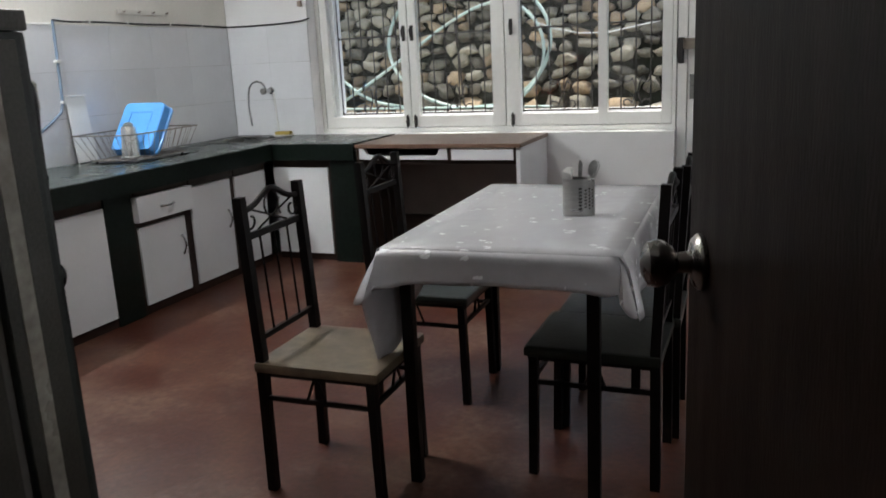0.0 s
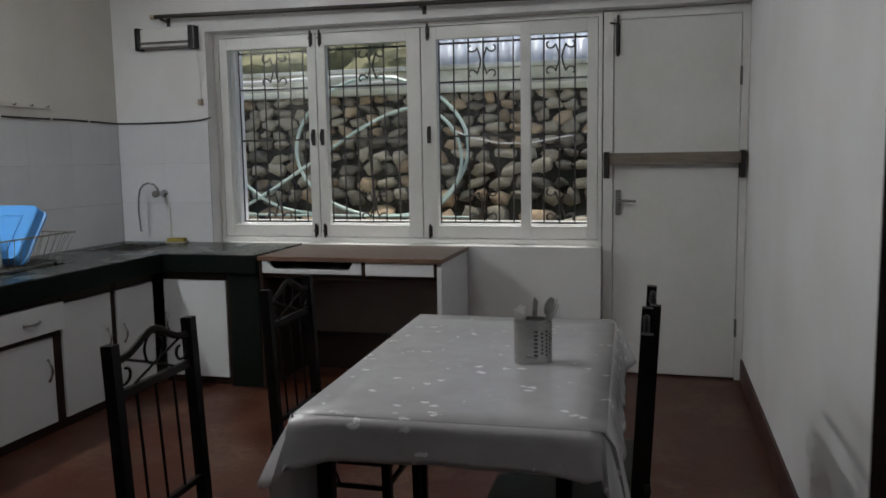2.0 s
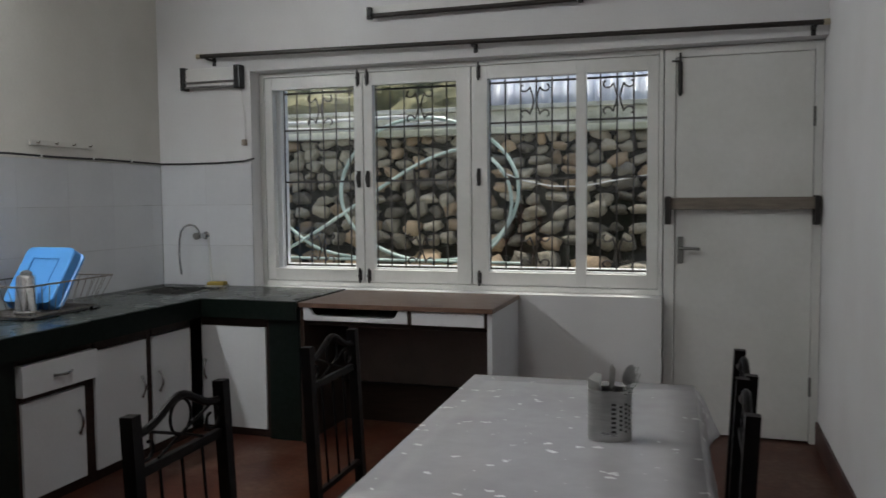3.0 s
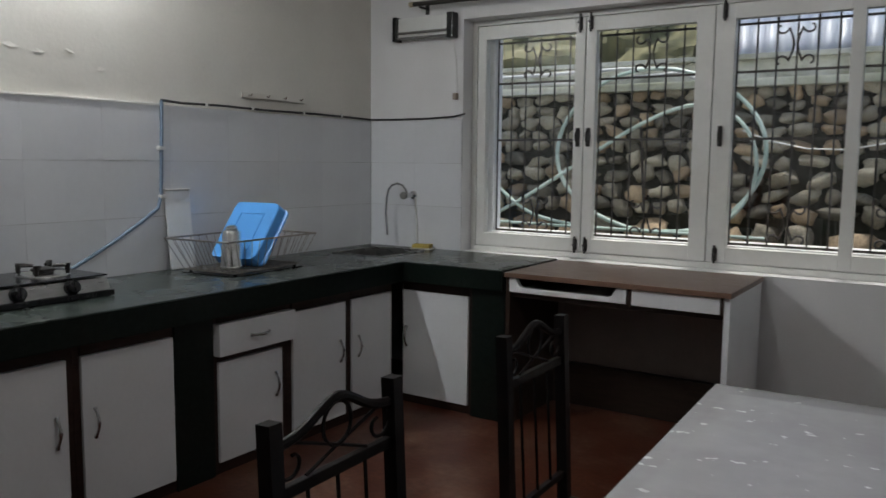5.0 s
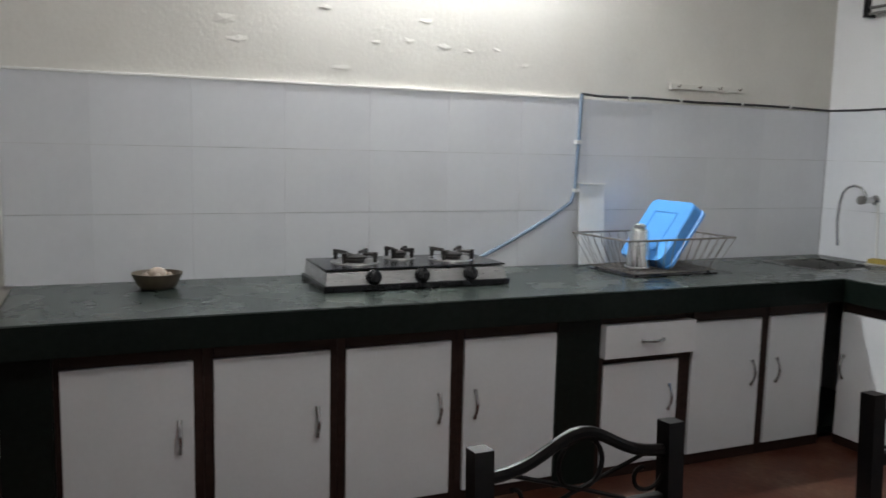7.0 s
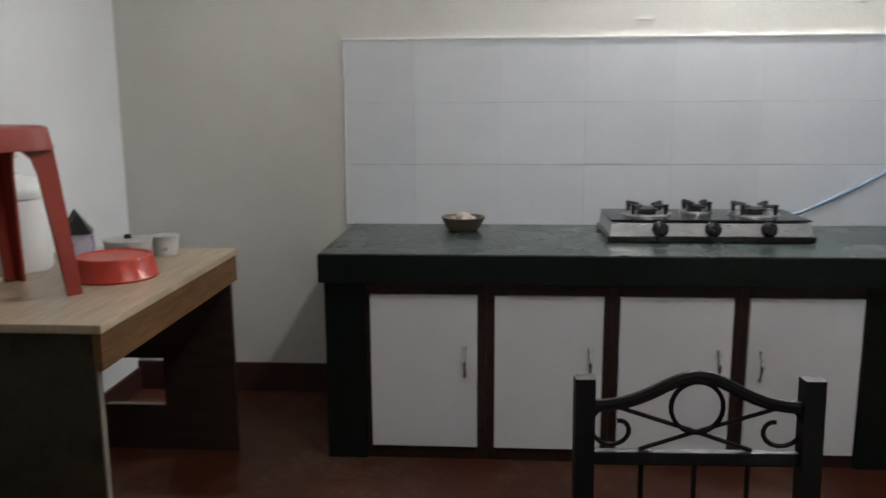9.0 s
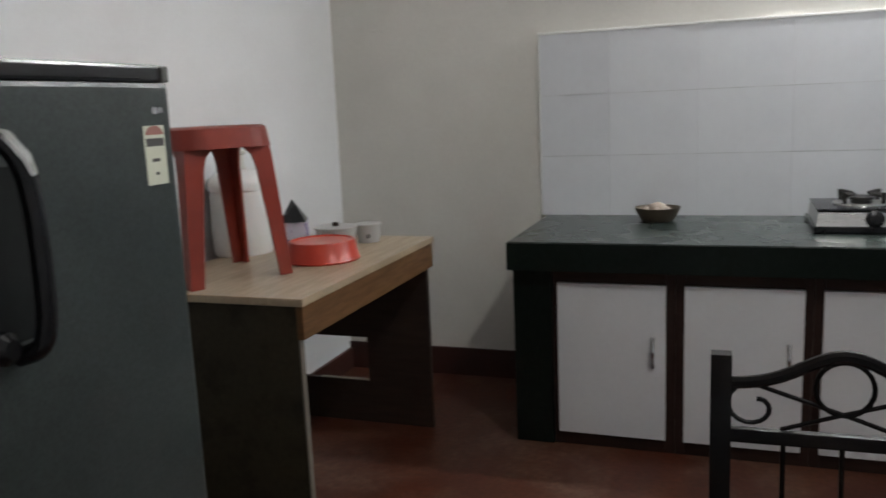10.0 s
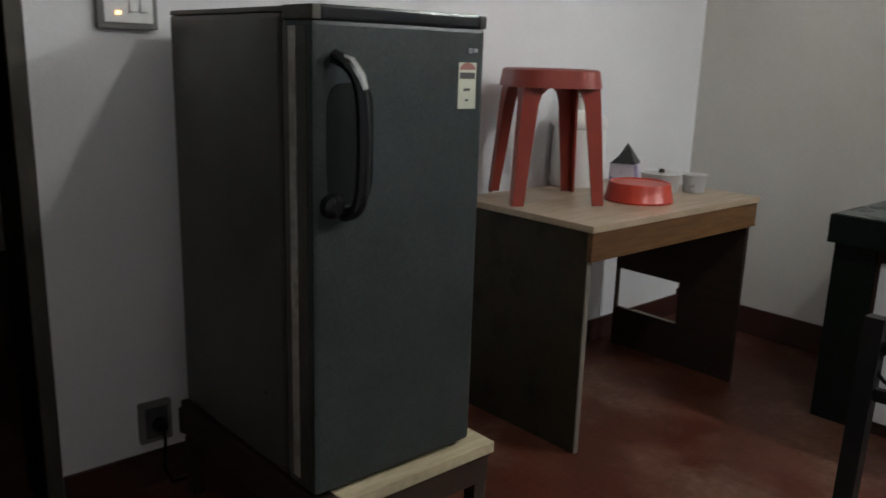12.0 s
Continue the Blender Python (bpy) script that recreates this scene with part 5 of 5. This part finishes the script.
for x in (0.42, 2.1, 3.82):
    z = 2.170 - (x - 0.375) * 0.01377
    part("bracket", Shape(o).box(x - 0.007, x + 0.007, -0.085, -0.0005, z - 0.024, z - 0.014).box(x - 0.012, x + 0.012, -0.006, -0.0005, z - 0.05, z + 0.02, 0.002), M_BLACK, rod)
o = (2.1, -0.03, 2.34)
tl = thing("tube_light", o, "unlit tube light batten on the wall over the window", "tube light")
part("batten", Shape(o).box(1.48, 2.70, -0.045, -0.0005, 2.335, 2.39, 0.003), M_PLWHITE, tl, "white metal batten")
part("tube", Shape(o).tube([(1.51, -0.062, 2.332), (2.67, -0.062, 2.332)], 0.014, 10), M_ROD, tl, "dark tube under the batten")
for x in (1.49, 2.69):
    part("end_holder", Shape(o).box(x - 0.014, x + 0.014, -0.078, -0.0455, 2.312, 2.38, 0.003), M_PLBLACK, tl)
o = (0.417, -0.03, 2.04)
em = thing("emergency_lamp", o, "white emergency tube lamp with black end caps", "wall lamp")
part("housing", Shape(o).box(0.235, 0.590, -0.040, -0.0005, 1.985, 2.105, 0.006), M_PLWHITE, em)
for a, b in ((0.208, 0.236), (0.588, 0.630)):
    part("end_cap", Shape(o).box(a, b, -0.062, -0.0005, 1.972, 2.113, 0.006), M_PLBLACK, em, "black plastic end cap")
for z in (2.018, 1.988):
    part("tube", Shape(o).tube([(0.2365, -0.048, z), (0.5875, -0.048, z)], 0.0075, 8), M_GREY, em, "thin unlit tube")
part("cord", Shape(o).tube([(0.60, -0.012, 1.972), (0.625, -0.010, 1.85), (0.632, -0.010, 1.70), (0.628, -0.010, 1.66)], 0.003, 6), M_PLWHITE, em)
part("plug", Shape(o).box(0.616, 0.640, -0.032, -0.002, 1.625, 1.662, 0.004), M_GARLIC, em, "small pale plug")

# ---------------------------------------------------------------- unseen ceiling bulb, added with its fill light
bh = thing("ceiling_bulb_holder", (1.9, -2.7, 2.85), "unseen plain bulb holder under the ceiling, added with the fill light", "lamp holder")
part("rose", Shape().lathe([(0.045, -0.0005), (0.045, -0.018), (0.02, -0.028), (0, -0.028)], seg=18), M_PLWHITE, bh)
part("flex", Shape().tube([(0, 0, -0.0285), (0, 0, -0.14)], 0.004, 6), M_PLWHITE, bh)
part("socket", Shape().lathe([(0, -0.141), (0.018, -0.142), (0.022, -0.19), (0, -0.191)], seg=14), M_PLBLACK, bh)

o = (0.03, -2.25, 2.42)
wl = thing("wall_tube_batten", o, "lit tube light batten high on the tiled wall", "tube light")
part("batten", Shape(o).box(0.0005, 0.045, -2.86, -1.64, 2.39, 2.45, 0.004), M_PLWHITE, wl)
part("glowing_tube", Shape(o).tube([(0.095, -2.83, 2.42), (0.095, -1.67, 2.42)], 0.014, 10), M_TUBE, wl, "lit white fluorescent tube")
for y in (-2.845, -1.655):
    part("end_holder", Shape(o).box(0.0455, 0.112, y - 0.014, y + 0.014, 2.40, 2.44, 0.003), M_PLWHITE, wl)

# ---------------------------------------------------------------- outside
setting("ground", Shape().add([(-400, 0.27, 0.38), (400, 0.27, 0.38), (400, 400, 0.38), (-400, 400, 0.38)], [(0, 1, 2, 3)]), M_EARTH, "damp earth outside the window", "ground")
setting("window_ledge", Shape().box(0.70, 3.10, 0.271, 0.42, 0.82, 0.872, 0.006), M_WPAINT, "pale painted window ledge outside", "ledge")
o = (1.5, 1.3, 0.38)
rw = thing("retaining_wall", o, "retaining wall of rounded river stones with a concrete coping", "stone wall")
back = Shape(o).add([(-2.0, 0.98, 0.38), (4.6, 0.98, 0.38), (4.6, 1.26, 1.74), (-2.0, 1.26, 1.74), (-2.0, 2.4, 0.38), (4.6, 2.4, 0.38), (4.6, 2.4, 1.74), (-2.0, 2.4, 1.74)],
                    [(0, 1, 2, 3), (5, 4, 7, 6), (3, 2, 6, 7), (4, 0, 3, 7), (1, 5, 6, 2), (0, 4, 5, 1)])
part("earth_core", back, M_EARTH, rw, "dark earth and mortar between the stones")
part("coping", Shape(o).box(-2.0, 4.6, 1.16, 1.36, 1.742, 1.79, 0.012), M_COPING, rw, "concrete coping with daylight glare in its pale colour")
part("upper_step", Shape(o).box(-2.0, 4.6, 1.40, 1.9, 1.742, 1.93, 0.015), M_CONC, rw, "mossy upper concrete step")
part("upper_lip", Shape(o).box(-2.0, 4.6, 1.36, 1.9, 1.931, 1.962, 0.008), M_CONC, rw)
rr = random.Random(11)
stones, stones_tan = [], []
for v in range(11):
    bm = bmesh.new()
    bmesh.ops.create_icosphere(bm, subdivisions=2, radius=1.0)
    off = Vector((v * 7.3, v * 2.1, v * 4.7))
    for p in bm.verts:
        q = Vector([math.copysign(abs(c) ** 0.75, c) for c in p.co])
        p.co = q * (1 + 0.6 * noise.noise(q * 1.1 + off) + 0.32 * noise.noise(q * 2.4 + off))
    me = bpy.data.meshes.new("stone")
    bm.to_mesh(me)
    bm.free()
    me.polygons.foreach_set("use_smooth", [True] * len(me.polygons))
    me.materials.append(M_STONE)
    stones.append(me)
    me = me.copy()
    me.materials[0] = M_STONE_TAN
    stones_tan.append(me)
z = 0.66
while z < 1.74:
    size = 0.118 if z < 0.86 else 0.076 - 0.022 * (z - 0.86) / 0.88
    x = -0.30 + rr.random() * 0.2
    while x < 3.25:
        w_ = size * (0.65 + 0.85 * rr.random())
        h_ = size * (0.5 + 0.45 * rr.random())
        x += w_ * 1.06
        zz = z + size * 0.6 * (rr.random() - 0.5)
        yy = 0.98 + 0.206 * (zz - 0.38) - 0.01 - 0.02 * rr.random()
        tan = rr.random() < (0.75 if z < 0.95 else 0.22)
        ob = part("stone", rr.choice(stones_tan if tan else stones), None, rw)
        ob.matrix_basis = Matrix.LocRotScale(Vector((x, yy, zz)) - Vector(o), Euler((rr.uniform(-0.3, 0.3), rr.uniform(-0.4, 0.4), rr.uniform(-0.4, 0.4))), (w_ * 0.9, size * 0.75, h_ * 0.86))
        x += w_ * 1.02
    z += size * 1.40

# overgrown bank beside the fence
NBX, NBZ = 60, 16
bank_v = []
for k in range(NBZ + 1):
    for i in range(NBX + 1):
        x, w_ = -2.0 + 3.54 * i / NBX, k / NBZ
        y, z = 1.45 + 0.55 * w_, 1.965 + 0.62 * w_
        q = Vector((x * 3.2, y * 3, z * 4.5))
        d = 0.10 * noise.noise(q) + 0.06 * noise.noise(q * 2.3) if k else 0.0
        bank_v.append((x, y - d, z + 0.5 * d))
bank_f = [(k * (NBX + 1) + i, k * (NBX + 1) + i + 1, (k + 1) * (NBX + 1) + i + 1, (k + 1) * (NBX + 1) + i) for k in range(NBZ) for i in range(NBX)]
setting("earth_bank", Shape().add(bank_v, bank_f, True).box(-2.0, 1.54, 1.98, 2.3, 1.965, 2.57), M_MOSS, "mossy earth bank above the stone wall", "bank")

zs = thing("corrugated_fence", (1.5, 1.85, 1.96), "pale blue corrugated translucent sheet fence above the wall", "fence")
oz = (1.5, 1.85, 1.96)
cs = Shape(oz)
n = 170
vs = [(1.55 + i * 0.02, 1.86 + 0.012 * math.cos(i * math.pi / 2.2), zz_) for zz_ in (1.963, 2.75) for i in range(n)]
cs.add(vs, [(i, i + 1, n + i + 1, n + i) for i in range(n - 1)], True)
sheet = part("sheet", cs, M_ZINC, zs)
so_ = sheet.modifiers.new("thickness", "SOLIDIFY")
so_.thickness = 0.002
for x in (1.56, 3.0, 4.4):
    part("post", Shape(oz).box(x, x + 0.05, 1.878, 1.92, 1.962, 2.7), M_BARWOOD, zs)

hc = thing("hose_coil", (1.40, 0.72, 0.86), "coil of pale green garden hose hung outside the window", "hose")
oh = (1.40, 0.72, 0.86)
def rounded(pts, times=2):
    pts = [Vector(p) for p in pts]
    for _ in range(times):
        pts = [pts[0]] + [q for a, b in zip(pts, pts[1:]) for q in (a.lerp(b, 0.25), a.lerp(b, 0.75))] + [pts[-1]]
    return pts


coil = []
for i in range(60):
    a, t = 2 * math.pi * i / 60, radians(-4)
    u, v = 0.635 * math.cos(a), 0.485 * math.sin(a)
    coil.append((1.53 + u * math.cos(t) - v * math.sin(t), 0.80 + 0.03 * math.sin(3 * a), 1.345 + u * math.sin(t) + v * math.cos(t)))
part("loop", Shape(oh).tube(coil, 0.0125, 8, closed=True), M_HOSE, hc)
strand = [(0.22, 0.80), (0.42, 0.90), (0.75, 1.08), (1.16, 1.33), (1.45, 1.50), (1.72, 1.61), (1.93, 1.61), (2.10, 1.45), (2.14, 1.22), (2.06, 1.02), (1.92, 0.90), (1.6, 0.872), (1.2, 0.872), (0.9, 0.90), (0.68, 0.955), (0.425, 1.16), (0.30, 1.36)]
part("strand", Shape(oh).tube(rounded([(x, 0.73 + 0.03 * math.sin(i), z) for i, (x, z) in enumerate(strand)]), 0.0115, 8), M_HOSE, hc)
part("strand", Shape(oh).tube(rounded([(-0.2, 0.70, 0.90), (0.3, 0.70, 0.885), (0.9, 0.70, 0.878), (1.7, 0.69, 0.872), (2.2, 0.69, 0.868)]), 0.010, 8), M_HOSE, hc)
part("hanging_stake", Shape(oh).tube([(1.40, 1.10, 0.38), (1.40, 1.02, 1.0), (1.40, 0.90, 1.545), (1.40, 0.76, 1.56), (1.40, 0.755, 1.60)], 0.009, 6), M_IRON, hc, "bent iron stake holding the coil")
oc = (2.6, 0.9, 1.4)
lc = thing("garden_cable", oc, "thin pale cable sagging along the stone wall", "cable")
part("wire", Shape(oc).tube([(2.0, 0.95, 1.47), (2.15, 0.95, 1.41), (2.35, 0.95, 1.365), (2.55, 0.95, 1.36), (2.75, 0.95, 1.395), (3.05, 0.95, 1.44), (3.4, 0.95, 1.45)], 0.0042, 6), M_PLWHITE, lc)
op = (0.9, 1.1, 1.8)
wp = thing("water_pipe", op, "pale plastic water pipes along the top of the wall", "pipe")
part("pipe", Shape(op).tube([(-1.2, 1.12, 1.86), (0.4, 1.12, 1.865), (1.2, 1.12, 1.88), (1.55, 1.12, 1.86), (1.66, 1.13, 1.80)], 0.014, 8), M_PLWHITE, wp)
part("pipe", Shape(op).tube([(-1.2, 1.15, 1.80), (0.3, 1.15, 1.825), (0.9, 1.13, 1.80), (1.6, 1.10, 1.84)], 0.011, 8), M_PLWHITE, wp)
